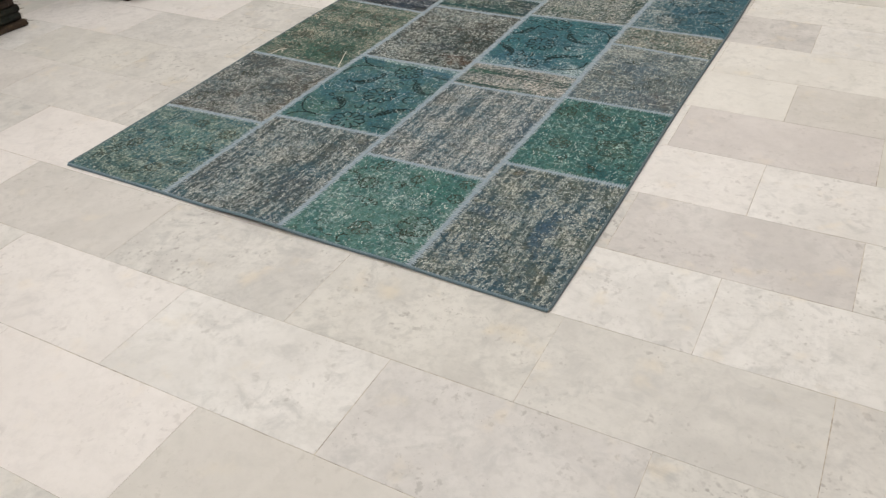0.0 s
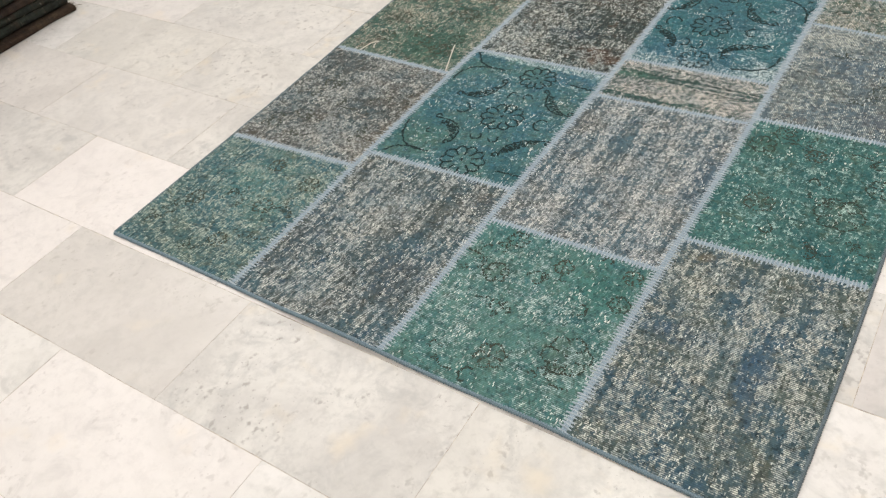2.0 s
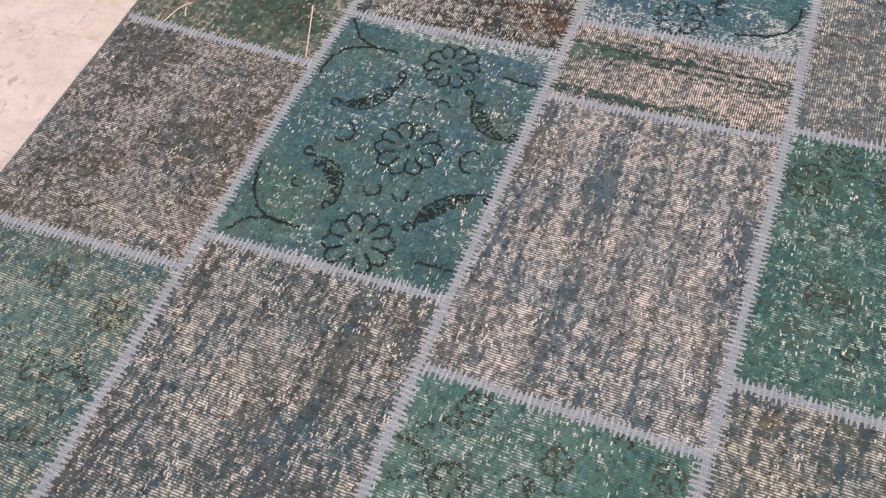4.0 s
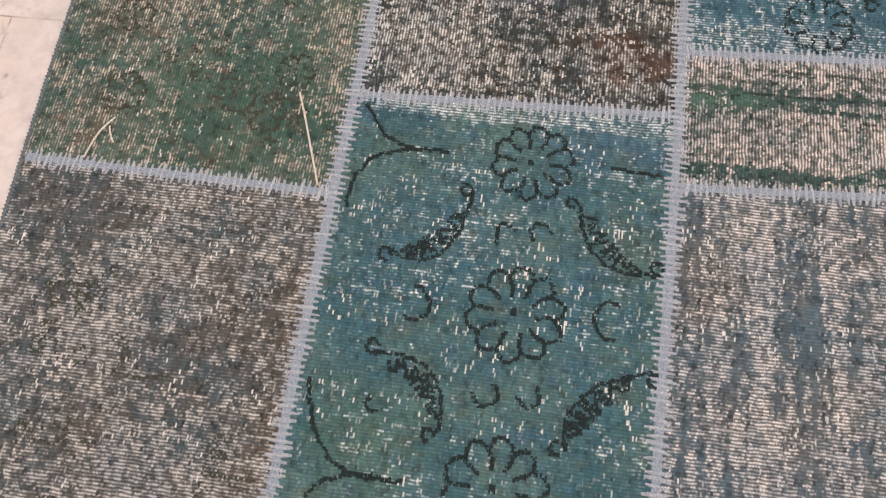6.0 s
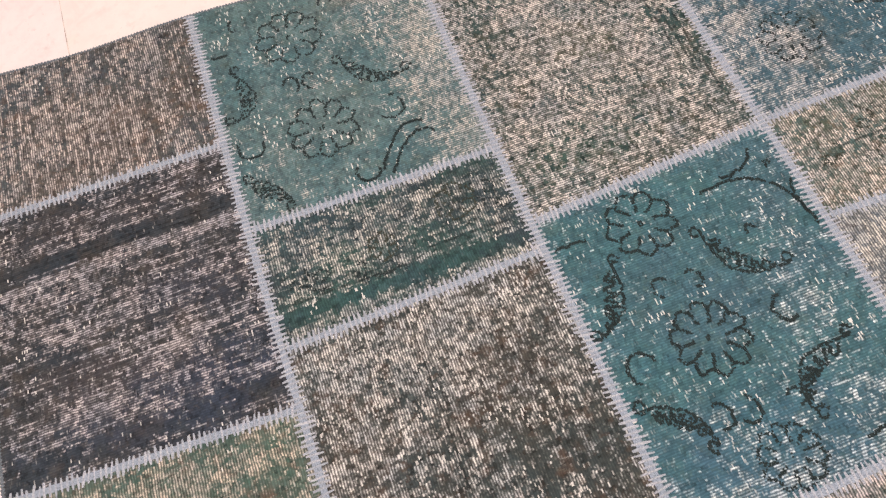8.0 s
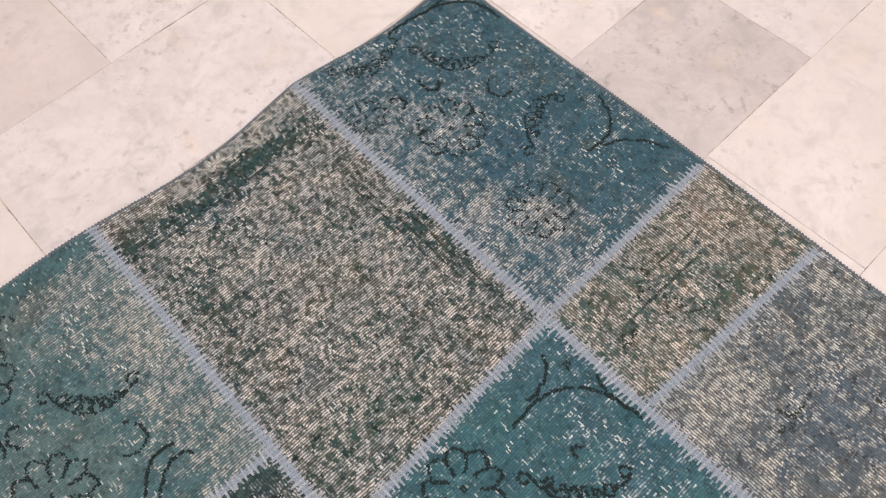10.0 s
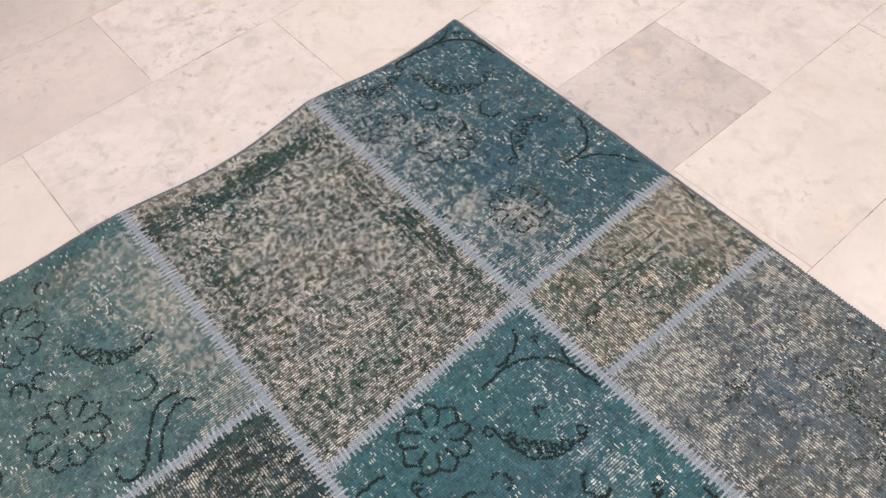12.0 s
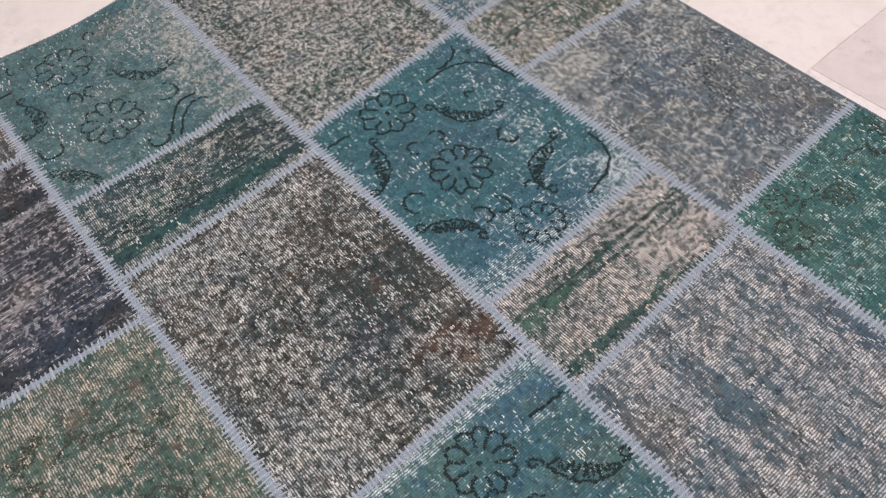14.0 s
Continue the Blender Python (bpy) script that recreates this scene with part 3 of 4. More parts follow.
detail(3, 0, ((96, 94, 78), (52, 78, 98)), (("x", 1.66, 0.02, 0.2),),
       areas=((1.508, 0.44, 0.018, 0.19, 1.1), (1.56, 0.3, 0.03, 0.14, -0.6), (1.63, 0.4, 0.022, 0.12, 0.9), (1.41, 0.07, 0.04, 0.03, 0.8), (1.38, 0.5, 0.06, 0.1, 0.35), (1.6, 0.06, 0.08, 0.06, -0.3)),
       tints=((1.56, 0.28, 0.035, 0.14, (56, 84, 114), 0.8), (1.4, 0.32, 0.07, 0.05, (60, 80, 106), 0.65), (1.6, 0.06, 0.09, 0.06, (64, 86, 100), 0.5), (1.37, 0.555, 0.02, 0.02, (156, 128, 84), 0.6), (1.37, 0.48, 0.08, 0.12, (96, 96, 76), 0.5)))
detail(3, 1, ((80, 86, 66), (46, 92, 96)), areas=((1.58, 0.81, 0.07, 0.06, 0.35), (1.45, 0.9, 0.1, 0.06, 0.3), (1.6, 0.66, 0.08, 0.05, -0.4), (1.4, 1.03, 0.08, 0.05, -0.3)),
       tints=((1.62, 0.66, 0.1, 0.05, (44, 88, 96), 0.7), (1.36, 1.0, 0.05, 0.06, (62, 78, 56), 0.7), (1.58, 0.81, 0.07, 0.06, (78, 86, 66), 0.6), (1.41, 0.78, 0.04, 0.04, (80, 82, 62), 0.6)))
detail(3, 2, ((98, 90, 82), (80, 98, 110)), areas=((1.37, 1.57, 0.1, 0.05, 0.8), (1.33, 1.45, 0.03, 0.1, 0.4), (1.55, 1.58, 0.12, 0.04, -0.3), (1.35, 1.2, 0.06, 0.07, 0.4), (1.6, 1.3, 0.08, 0.12, -0.2)),
       tints=((1.6, 1.2, 0.08, 0.06, (104, 92, 88), 0.5), (1.5, 1.4, 0.12, 0.1, (80, 98, 112), 0.6), (1.62, 1.5, 0.07, 0.1, (78, 88, 82), 0.5)))
detail(3, 3, ((118, 96, 76), (64, 98, 100)), (("y", 1.73, 0.012, -0.3), ("y", 1.83, 0.012, 0.25)),
       areas=((1.64, 1.73, 0.05, 0.1, 0.35), (1.38, 1.66, 0.07, 0.04, 0.5), (1.52, 1.67, 0.07, 0.03, -0.4)), tints=((1.64, 1.73, 0.06, 0.1, (140, 120, 94), 0.45), (1.5, 1.69, 0.08, 0.05, (58, 98, 104), 0.6)),
       lines=(("x", 1.735, 1.36, 1.55), ("x", 1.77, 1.45, 1.6)))
detail(3, 4, ((84, 96, 90), (54, 90, 104)), areas=((1.43, 1.95, 0.06, 0.05, 0.9), (1.36, 2.04, 0.06, 0.03, 0.6), (1.33, 2.25, 0.04, 0.07, 0.5), (1.45, 2.19, 0.06, 0.05, 0.25), (1.62, 2.33, 0.08, 0.1, -0.3), (1.62, 1.92, 0.08, 0.06, -0.5)),
       tints=((1.5, 2.08, 0.1, 0.06, (54, 90, 112), 0.6), (1.43, 1.95, 0.06, 0.05, (128, 112, 92), 0.5), (1.36, 2.04, 0.06, 0.03, (118, 112, 84), 0.3), (1.35, 2.3, 0.06, 0.08, (70, 92, 94), 0.5)))

rug = tagged(new("patchwork_rug"), "flat over-dyed teal and green patchwork rug lying on the marble floor", "rug")
for c in range(4):
    for r in range(5):
        look_of = LOOKS[c][r]
        (a0, b0), (a1, b1) = STRIPS[c][r], STRIPS[c][r + 1]
        bm = bmesh.new()
        n = 16
        grid = []
        for j in range(n + 1):
            row = []
            for i in range(n + 1):
                u, v = i / n, j / n
                y = (a0 + (b0 - a0) * u) * (1 - v) + (a1 + (b1 - a1) * u) * v
                y -= SCALLOP[c] * 4 * u * (1 - u) * v * v if r == 4 else 0.0
                x = column(c, y) * (1 - u) + column(c + 1, y) * u
                row.append(bm.verts.new((x, y, lie(x, y))))
            grid.append(row)
        for j in range(n):
            for i in range(n):
                bm.faces.new((grid[j][i], grid[j][i + 1], grid[j + 1][i + 1], grid[j + 1][i]))
        rim = [e for e in bm.edges if e.is_boundary]
        low = bmesh.ops.extrude_edge_only(bm, edges=rim)["geom"]
        for v in low:
            if isinstance(v, bmesh.types.BMVert):
                v.co.z = max(0.001, v.co.z - 0.006)
        bands, accent, areas, tints, lines = DETAIL[c, r]
        mat = woven("wool_" + look_of[0].replace(" ", "_").replace("-", "_"), *look_of[1:8], 1.3 * c + 0.37 * r, look_of[8], bands, accent, areas, tints, lines)
        part("patch", bm, mat, rug, look_of[0] + " wool patch")


def seam(points, name, half, rng):
    """A zigzag seam: a flat ground of yarn, and stitches laid across it one by one."""
    bm = bmesh.new()
    length = sum((Vector(b) - Vector(a)).length for a, b in zip(points, points[1:]))
    count = int(length / 0.0084)

    def at(s):
        left = s * length
        for a, b in zip(points, points[1:]):
            d = (Vector(b) - Vector(a)).length
            if left <= d or b is points[-1]:
                return Vector(a).lerp(Vector(b), min(1.0, left / d)), (Vector(b) - Vector(a)).normalized()
            left -= d

    last = None
    for i in range(count + 1):
        p, way = at(i / count)
        side = Vector((-way.y, way.x))
        w = half * (0.3 + 0.14 * rng.random())
        ring = []
        for k in (-1, 0, 1):
            q = p + side * w * k
            ring.append(bm.verts.new((q.x, q.y, lie(q.x, q.y) + (0.0011 if k == 0 else 0.0006))))
        if last:
            for k in range(2):
                bm.faces.new((last[k], last[k + 1], ring[k + 1], ring[k]))
        last = ring
    ground_faces = len(bm.faces)
    for i in range(count):
        p, way = at((i + 0.5 + rng.uniform(-0.12, 0.12)) / count)
        side = Vector((-way.y, way.x))
        lean = way * rng.uniform(-0.0016, 0.0026)
        ends = (p - side * half * rng.uniform(0.66, 1.14) - lean, p + side * half * rng.uniform(0.66, 1.14) + lean)
        wide, lift = 0.0022 * rng.uniform(0.75, 1.25), rng.uniform(0.0014, 0.0026)
        rings = []
        for s, up in ((0.0, 0.0003), (0.3, 1.0), (0.7, 1.0), (1.0, 0.0003)):
            q = ends[0].lerp(ends[1], s)
            base = lie(q.x, q.y)
            h = lift if up == 1.0 else 0.0004
            wd = wide if up == 1.0 else wide * 0.6
            rings.append([bm.verts.new((q.x + way.x * o * wd, q.y + way.y * o * wd, base + hh)) for o, hh in ((-1, 0.0002), (-0.4, h), (0.4, h), (1, 0.0002))])
        for a, b in zip(rings, rings[1:]):
            for k in range(3):
                bm.faces.new((a[k], a[k + 1], b[k + 1], b[k]))
    for f in bm.faces:
        f.normal_update()
        if f.normal.z < 0:
            f.normal_flip()
    for f in list(bm.faces)[ground_faces:]:
        f.material_index = 1
        f.smooth = True
    return part(name, bm, [SEAM_GROUND, SEAM], rug, "pale blue-grey zigzag seam")


rng = random.Random(5)
for c in range(4):
    for r in range(1, 5):
        a, b = STRIPS[c][r]
        seam([(column(c, a) + 0.006, a), (column(c + 1, b) - 0.006, b)], "cross_seam", 0.014, rng)
for k in range(1, 4):
    tip = STRIPS[k][5][0]
    seam([(column(k, y) + 0.0025 * math.sin(5 * y + k), y) for y in [tip * i / 40 for i in range(41)]], "long_seam", 0.0155, rng)


def binding(points, mat, label):
    """A cord of yarn whipped round the rug's edge, ridge by ridge."""
    bm = bmesh.new()
    last = None
    pts = [Vector(p) for p in points]
    for i, p in enumerate(pts):
        way = (pts[min(i + 1, len(pts) - 1)] - pts[max(i - 1, 0)]).normalized()
        side = Vector((-way.y, way.x))
        swell = 1.0 + (0.2 if i % 2 else -0.16) + rng.uniform(-0.08, 0.08)
        ring = []
        z = lie(p.x, p.y)
        for k in range(9):
            t = math.pi * k / 8
            q = p + side * (0.0046 * swell * math.cos(t))
            ring.append(bm.verts.new((q.x, q.y, max(0.0006, z - 0.0058 + 0.0068 * swell * math.sin(t)))))
        if last:
            for k in range(8):
                bm.faces.new((last[k], last[k + 1], ring[k + 1], ring[k])).smooth = True
        last = ring
    bmesh.ops.recalc_face_normals(bm, faces=list(bm.faces))
    return part("edge_binding", bm, mat, rug, label)


def far_edge(x):
    for c in range(4):
        a, b = STRIPS[c][5]
        xa, xb = column(c, a), column(c + 1, b)
        if x <= xb or c == 3:
            u = (x - xa) / (xb - xa)
            return a + (b - a) * u - SCALLOP[c] * 4 * u * (1 - u)


binding([(column(4, 0) * i / 560, -0.002 + 0.002 * math.sin(i * 0.02)) for i in range(561)], BINDING_NEAR, "blue-grey whipped edge")
left_top, right_top = STRIPS[0][5][0], STRIPS[3][5][1]
binding([(column(0, y), y) for y in [left_top * i / 860 for i in range(861)]], BINDING, "teal-grey whipped edge")
binding([(column(4, y) + 0.003 * math.sin(4 * y), y) for y in [right_top * i / 830 for i in range(831)]], BINDING, "teal-grey whipped edge")
xl, xr = column(0, left_top), column(4, right_top)
binding([(x, far_edge(x)) for x in [xl + (xr - xl) * i / 570 for i in range(571)]], BINDING, "teal-grey whipped edge")

# ---- motifs knotted in dark wool, knot by knot ----
KNOT = 0.0026


def knots(name, lines, keep, ink, label):
    """Lines of points laid as single dark knots on the weave's own grid."""
    cells = set()
    for line in lines:
        for a, b in zip(line, line[1:]):
            steps = max(1, int(math.dist(a, b) / (KNOT * 0.6)))
            for s in range(steps):
                q = (a[0] + (b[0] - a[0]) * s / steps, a[1] + (b[1] - a[1]) * s / steps)
                q = (q[0] + 0.0035 * noise.noise((q[0] * 70, q[1] * 70, 2.0)), q[1] + 0.0035 * noise.noise((q[0] * 70, q[1] * 70, 9.0)))
                cell = (math.floor(q[0] / KNOT), math.floor(q[1] / KNOT))
                cells.add(cell)
                cells.add((cell[0] + 1, cell[1]) if abs(b[0] - a[0]) < abs(b[1] - a[1]) else (cell[0], cell[1] + 1))
    bm = bmesh.new()
    for cx, cy in sorted(cells):
        if rng.random() > keep:
            continue
        x, y = (cx + 0.5) * KNOT + rng.uniform(-0.0004, 0.0004), (cy + 0.5) * KNOT
        w, d, z = KNOT * rng.uniform(0.44, 0.62), KNOT * rng.uniform(0.44, 0.62), lie(x, y)
        low = [bm.verts.new((x + i * w, y + j * d, z)) for i, j in ((-1, -1), (1, -1), (1, 1), (-1, 1))]
        top = [bm.verts.new((x + i * w * 0.8, y + j * d * 0.8, z + 0.0007)) for i, j in ((-1, -1), (1, -1), (1, 1), (-1, 1))]
        bm.faces.new(top)
        for k in range(4):
            bm.faces.new((low[k], low[(k + 1) % 4], top[(k + 1) % 4], top[k]))
    if not bm.verts:
        bm.free()
        return None
    return part(name, bm, ink, rug, label)


def bow(p0, p1, p2, n=24, off=0.0):
    """A bent line through three points; off moves it aside."""
    c = Vector(p1) * 2 - (Vector(p0) + Vector(p2)) / 2
    out = []
    for i in range(n + 1):
        s = i / n
        q = Vector(p0) * (1 - s) ** 2 + c * 2 * s * (1 - s) + Vector(p2) * s * s
        d = ((c - Vector(p0)) * (1 - s) + (Vector(p2) - c) * s).normalized()
        q += Vector((-d.y, d.x)) * off * (math.sin(math.pi * min(1, 0.15 + s * 0.8)) if off else 0)
        out.append((q.x, q.y))
    return out


def rosette(x, y, r, keep=0.9, ink=None, petals=10, turn=0.0):
    rim = []
    for i in range(97):
        t = 2 * math.pi * i / 96
        rr = r * (0.8 + 0.2 * abs(math.sin(petals * t / 2 + turn)))
        rim.append((x + rr * math.cos(t), y + rr * math.sin(t)))
    lines = [rim]
    for k in range(petals):
        t = 2 * math.pi * k / petals - 2 * turn / petals
        lines.append([(x + s * r * math.cos(t), y + s * r * math.sin(t)) for s in (0.42, 0.84)])
    d = r * 0.06
    lines += [[(x - d, y + k * d), (x + d, y + k * d)] for k in (-0.5, 0.5)]
    knots("rosette", lines, keep, ink or INK, "dark outlined rosette")


def leaf(p0, p1, p2, keep=0.9, ink=None):
    a, b = Vector(p0), Vector(p2)
    mid, bend = (a + b) / 2, Vector(p1)
    inward = -1 if (b - a).cross(bend - a) < 0 else 1
    outer = bow(p0, p1, p2, 30)
    inner = bow(p0, p1, p2, 30, -0.03 * inward)
    teeth = []
    for i in range(3, 28):
        q, w = Vector(outer[i]), Vector(inner[i])
        teeth.append(tuple(w.lerp(q, 0.1 if i % 4 < 2 else 0.72)))
    strokes = []
    for i in range(5, 28, 5):
        q, w = Vector(outer[i]), Vector(inner[i])
        strokes.append([tuple(q.lerp(w, 0.15)), tuple(q.lerp(w, 0.62))])
    tips = []
    for end, other in ((p0, outer[4]), (p2, outer[-5])):
        e, d = Vector(end), (Vector(end) - Vector(other)).normalized()
        s = Vector((-d.y, d.x)) * -0.009 * inward
        centre = e + s
        tips.append([tuple(centre + Vector((math.cos(t), math.sin(t))) * 0.008) for t in [k * 0.6 for k in range(10)]])
    knots("leaf_motif", [outer, teeth, *strokes, *tips], keep, ink or INK, "dark curved leaf outline")


def curl(x, y, r, keep=0.9, ink=None, begin=None):
    t0 = rng.uniform(0, 6.28) if begin is None else begin
    pts = [(x + r * (1 - 0.08 * k / 4) * math.cos(t0 + k * 0.3), y + r * math.sin(t0 + k * 0.3)) for k in range(14)]
    knots("curl_motif", [pts], keep, ink or INK, "dark curled line")


def tendril(p0, p1, p2, keep=0.95, ink=None):
    knots("tendril", [bow(p0, p1, p2)], keep, ink or INK, "thin dark tendril")


# teal patch
for y, r in ((1.056, 0.055), (0.844, 0.062), (0.629, 0.062)):
    rosette(0.679, y, r, turn=0.3)
for p in (((0.507, 0.911), (0.571, 0.911), (0.606, 1.003)), ((0.746, 1.004), (0.776, 0.93), (0.85, 0.916)), ((0.51, 0.771), (0.587, 0.756), (0.601, 0.68)), ((0.755, 0.688), (0.769, 0.751), (0.853, 0.791))):
    leaf(*p)
for p in (((0.441, 0.962), (0.465, 1.038), (0.567, 1.058)), ((0.438, 0.733), (0.481, 0.64), (0.571, 0.627)), ((0.453, 0.577), (0.482, 0.613), (0.537, 0.627)), ((0.441, 1.119), (0.479, 1.072), (0.517, 1.06)), ((0.785, 1.059), (0.822, 1.057), (0.853, 1.055)), ((0.787, 0.627), (0.818, 0.629), (0.852, 0.631))):
    tendril(*p)
for x, y, r, t in ((0.551, 0.842, 0.022, 4.2), (0.656, 0.742, 0.017, 3.2), (0.707, 0.746, 0.016, 3.3), (0.798, 0.849, 0.024, 1.2), (0.654, 0.948, 0.015, 0.3), (0.698, 0.954, 0.015, 0.2), (0.522, 0.711, 0.01, 2.0)):
    curl(x, y, r, begin=t)
# blue-teal patch
rosette(1.022, 1.728, 0.058, petals=9)
rosette(1.033, 1.513, 0.06, turn=0.3)
rosette(1.053, 1.318, 0.048, 0.65)
for p in (((1.102, 1.681), (1.123, 1.6), (1.204, 1.58)), ((0.947, 1.687), (0.935, 1.607), (0.88, 1.57)), ((1.219, 1.444), (1.132, 1.427), (1.117, 1.356)), ((0.888, 1.446), (0.946, 1.428), (0.97, 1.367))):
    leaf(*p)
for p in (((1.27, 1.409), (1.248, 1.334), (1.161, 1.305)), ((1.136, 1.742), (1.24, 1.724), (1.278, 1.622)), ((0.876, 1.732), (0.898, 1.734), (0.931, 1.735)), ((1.18, 1.755), (1.22, 1.76), (1.245, 1.79)), ((1.28, 1.712), (1.272, 1.68), (1.276, 1.645))):
    tendril(*p)
for x, y, r in ((1.002, 1.613, 0.016), (1.054, 1.61, 0.016), (1.159, 1.516, 0.022), (0.917, 1.506, 0.025), (1.032, 1.396, 0.02), (1.176, 1.653, 0.009), (1.261, 1.75, 0.007), (0.99, 1.4, 0.02), (1.1, 1.39, 0.014)):
    curl(x, y, r)
# pale green patch
rosette(0.588, 2.352, 0.064, 0.68, petals=9)
rosette(0.593, 2.119, 0.064, 0.68, turn=0.3)
for p in (((0.463, 2.307), (0.494, 2.232), (0.44, 2.193)), ((0.437, 2.057), (0.477, 2.04), (0.505, 1.987)), ((0.666, 2.26), (0.699, 2.187), (0.777, 2.184))):
    leaf(*p, keep=0.68)
for p in (((0.669, 1.995), (0.717, 2.059), (0.765, 2.063)), ((0.437, 2.357), (0.45, 2.354), (0.471, 2.353)), ((0.68, 1.98), (0.735, 2.04), (0.78, 2.035))):
    tendril(*p)
for x, y, r in ((0.561, 2.236, 0.019), (0.601, 2.233, 0.018), (0.462, 2.131, 0.027), (0.675, 2.41, 0.012), (0.494, 2.42, 0.012), (0.721, 2.116, 0.026), (0.644, 2.0, 0.022)):
    curl(x, y, r, 0.8)
# deep blue patch
rosette(1.44, 2.193, 0.062, 0.62)
rosette(1.43, 1.971, 0.056, 0.5)
rosette(1.348, 2.317, 0.036, 0.5, petals=8)
for p in (((1.522, 2.375), (1.535, 2.287), (1.629, 2.268)), ((1.376, 2.435), (1.421, 2.381), (1.516, 2.423)), ((1.509, 2.06), (1.564, 2.127), (1.63, 2.113))):
    leaf(*p, keep=0.62)
for p in (((1.509, 2.44), (1.65, 2.41), (1.68, 2.317)), ((1.675, 2.059), (1.636, 1.997), (1.573, 1.994)), ((1.602, 1.981), (1.645, 1.954), (1.672, 1.901)), ((1.655, 2.44), (1.629, 2.43), (1.589, 2.43))):
    tendril(*p)
for x, y, r in ((1.483, 2.296, 0.02), (1.566, 2.2, 0.024), (1.407, 2.3, 0.015), (1.665, 2.42, 0.006)):
    curl(x, y, r)
# small flowers of the green patches, partly worn away
for x, y, r, ink in ((0.97, 0.31, 0.03, INK_FAINT), (0.965, 0.425, 0.026, INK_FAINT), (1.1, 0.39, 0.022, INK_BROWN), (1.25, 0.425, 0.022, INK_BROWN), (1.255, 0.34, 0.024, INK_FAINT), (1.22, 0.165, 0.052, INK_FAINT), (1.08, 0.095, 0.034, INK_BROWN),
                     (1.35, 1.0, 0.034, INK_FAINT), (1.58, 0.81, 0.056, INK_FAINT), (1.41, 0.78, 0.034, INK_BROWN), (1.385, 1.06, 0.024, INK_FAINT), (1.48, 1.0, 0.024, INK_BROWN), (1.645, 0.93, 0.036, INK_FAINT),
                     (0.76, 1.885, 0.036, INK_FAINT), (0.62, 1.85, 0.026, INK_FAINT), (0.3, 1.09, 0.03, INK_BROWN), (0.09, 1.1, 0.032, INK_BROWN), (0.33, 1.16, 0.028, INK_FAINT), (0.07, 1.23, 0.028, INK_BROWN), (0.28, 1.32, 0.034, INK_BROWN),
                     (0.1, 0.2, 0.026, INK_BROWN), (0.3, 0.25, 0.028, INK_BROWN), (0.36, 0.37, 0.028, INK_BROWN), (0.22, 0.4, 0.024, INK_BROWN), (0.28, 0.1, 0.026, INK_BROWN)):
    rosette(x, y, r, 0.6, ink, petals=6, turn=rng.uniform(0, 1.5))
for x, y, r in ((1.19, 0.29, 0.015), (1.18, 0.45, 0.012), (1.06, 0.03, 0.018), (1.45, 0.7, 0.016), (1.55, 0.66, 0.02), (1.62, 1.02, 0.016), (1.5, 0.9, 0.014)):
    curl(x, y, r, 0.75, INK_FAINT)
# faded small flowers of the green patches: worn loops and knots past counting
for c, r, count, keep, ink in ((0, 0, 9, 0.5, INK_FAINT), (0, 2, 14, 0.55, INK_BROWN), (2, 0, 6, 0.5, INK_FAINT), (3, 1, 7, 0.5, INK_FAINT), (1, 3, 3, 0.6, INK), (0, 1, 12, 0.5, INK_BROWN), (3, 2, 6, 0.35, INK_FAINT), (3, 3, 3, 0.5, INK_FAINT)):
    (a0, b0), (a1, b1) = STRIPS[c][r], STRIPS[c][r + 1]
    lines = []
    for i in range(count):
        y = rng.uniform(max(a0, b0) + 0.05, min(a1, b1) - 0.05)
        x = rng.uniform(column(c, y) + 0.05, column(c + 1, y) - 0.05)
        r_ = rng.uniform(0.016, 0.032)
        for k in range(rng.randint(3, 7)):
            cx, cy, q, t0 = x + rng.gauss(0, r_ * 0.55), y + rng.gauss(0, r_ * 0.55), r_ * rng.uniform(0.2, 0.5), rng.uniform(0, 6.28)
            lines.append([(cx + q * math.cos(t0 + m * 0.45), cy + q * math.sin(t0 + m * 0.45)) for m in range(rng.randint(5, 13))])
        way = rng.uniform(0, 6.28)
        lines.append([(x + s_ * 0.07 * math.cos(way + s_ * 1.5), y + s_ * 0.045 * math.sin(way + s_ * 1.5)) for s_ in (0.3, 0.5, 0.7, 0.9)])
    tagged(knots("faded_floral_weave", lines, keep, ink, "worn dark flower knots"), kind="stuff")


def loose_thread(points, label):
    curve = bpy.data.curves.new("loose_thread", "CURVE")
    curve.dimensions, curve.bevel_depth, curve.bevel_resolution = "3D", 0.0014, 1
    line = curve.splines.new("NURBS")
    line.points.add(len(points) - 1)
    for p, q in zip(line.points, points):
        p.co = (*q, 1)
    line.use_endpoint_u, line.order_u = True, 3
    curve.materials.append(LOOSE)
    ob = new("loose_thread", curve)
    ob.parent = rug
    return tagged(ob, label)


loose_thread([(0.345, 1.125, 0.012), (0.358, 1.095, 0.016), (0.373, 1.055, 0.014), (0.398, 0.988, 0.011)], "loose white cotton thread")
loose_thread([(0.092, 1.057, 0.01), (0.081, 1.036, 0.015), (0.074, 1.018, 0.014), (0.065, 0.99, 0.01)], "loose white cotton thread")
loose_thread([(0.088, 1.042, 0.01), (0.094, 1.027, 0.014), (0.1, 1.018, 0.01)], "loose white cotton thread")


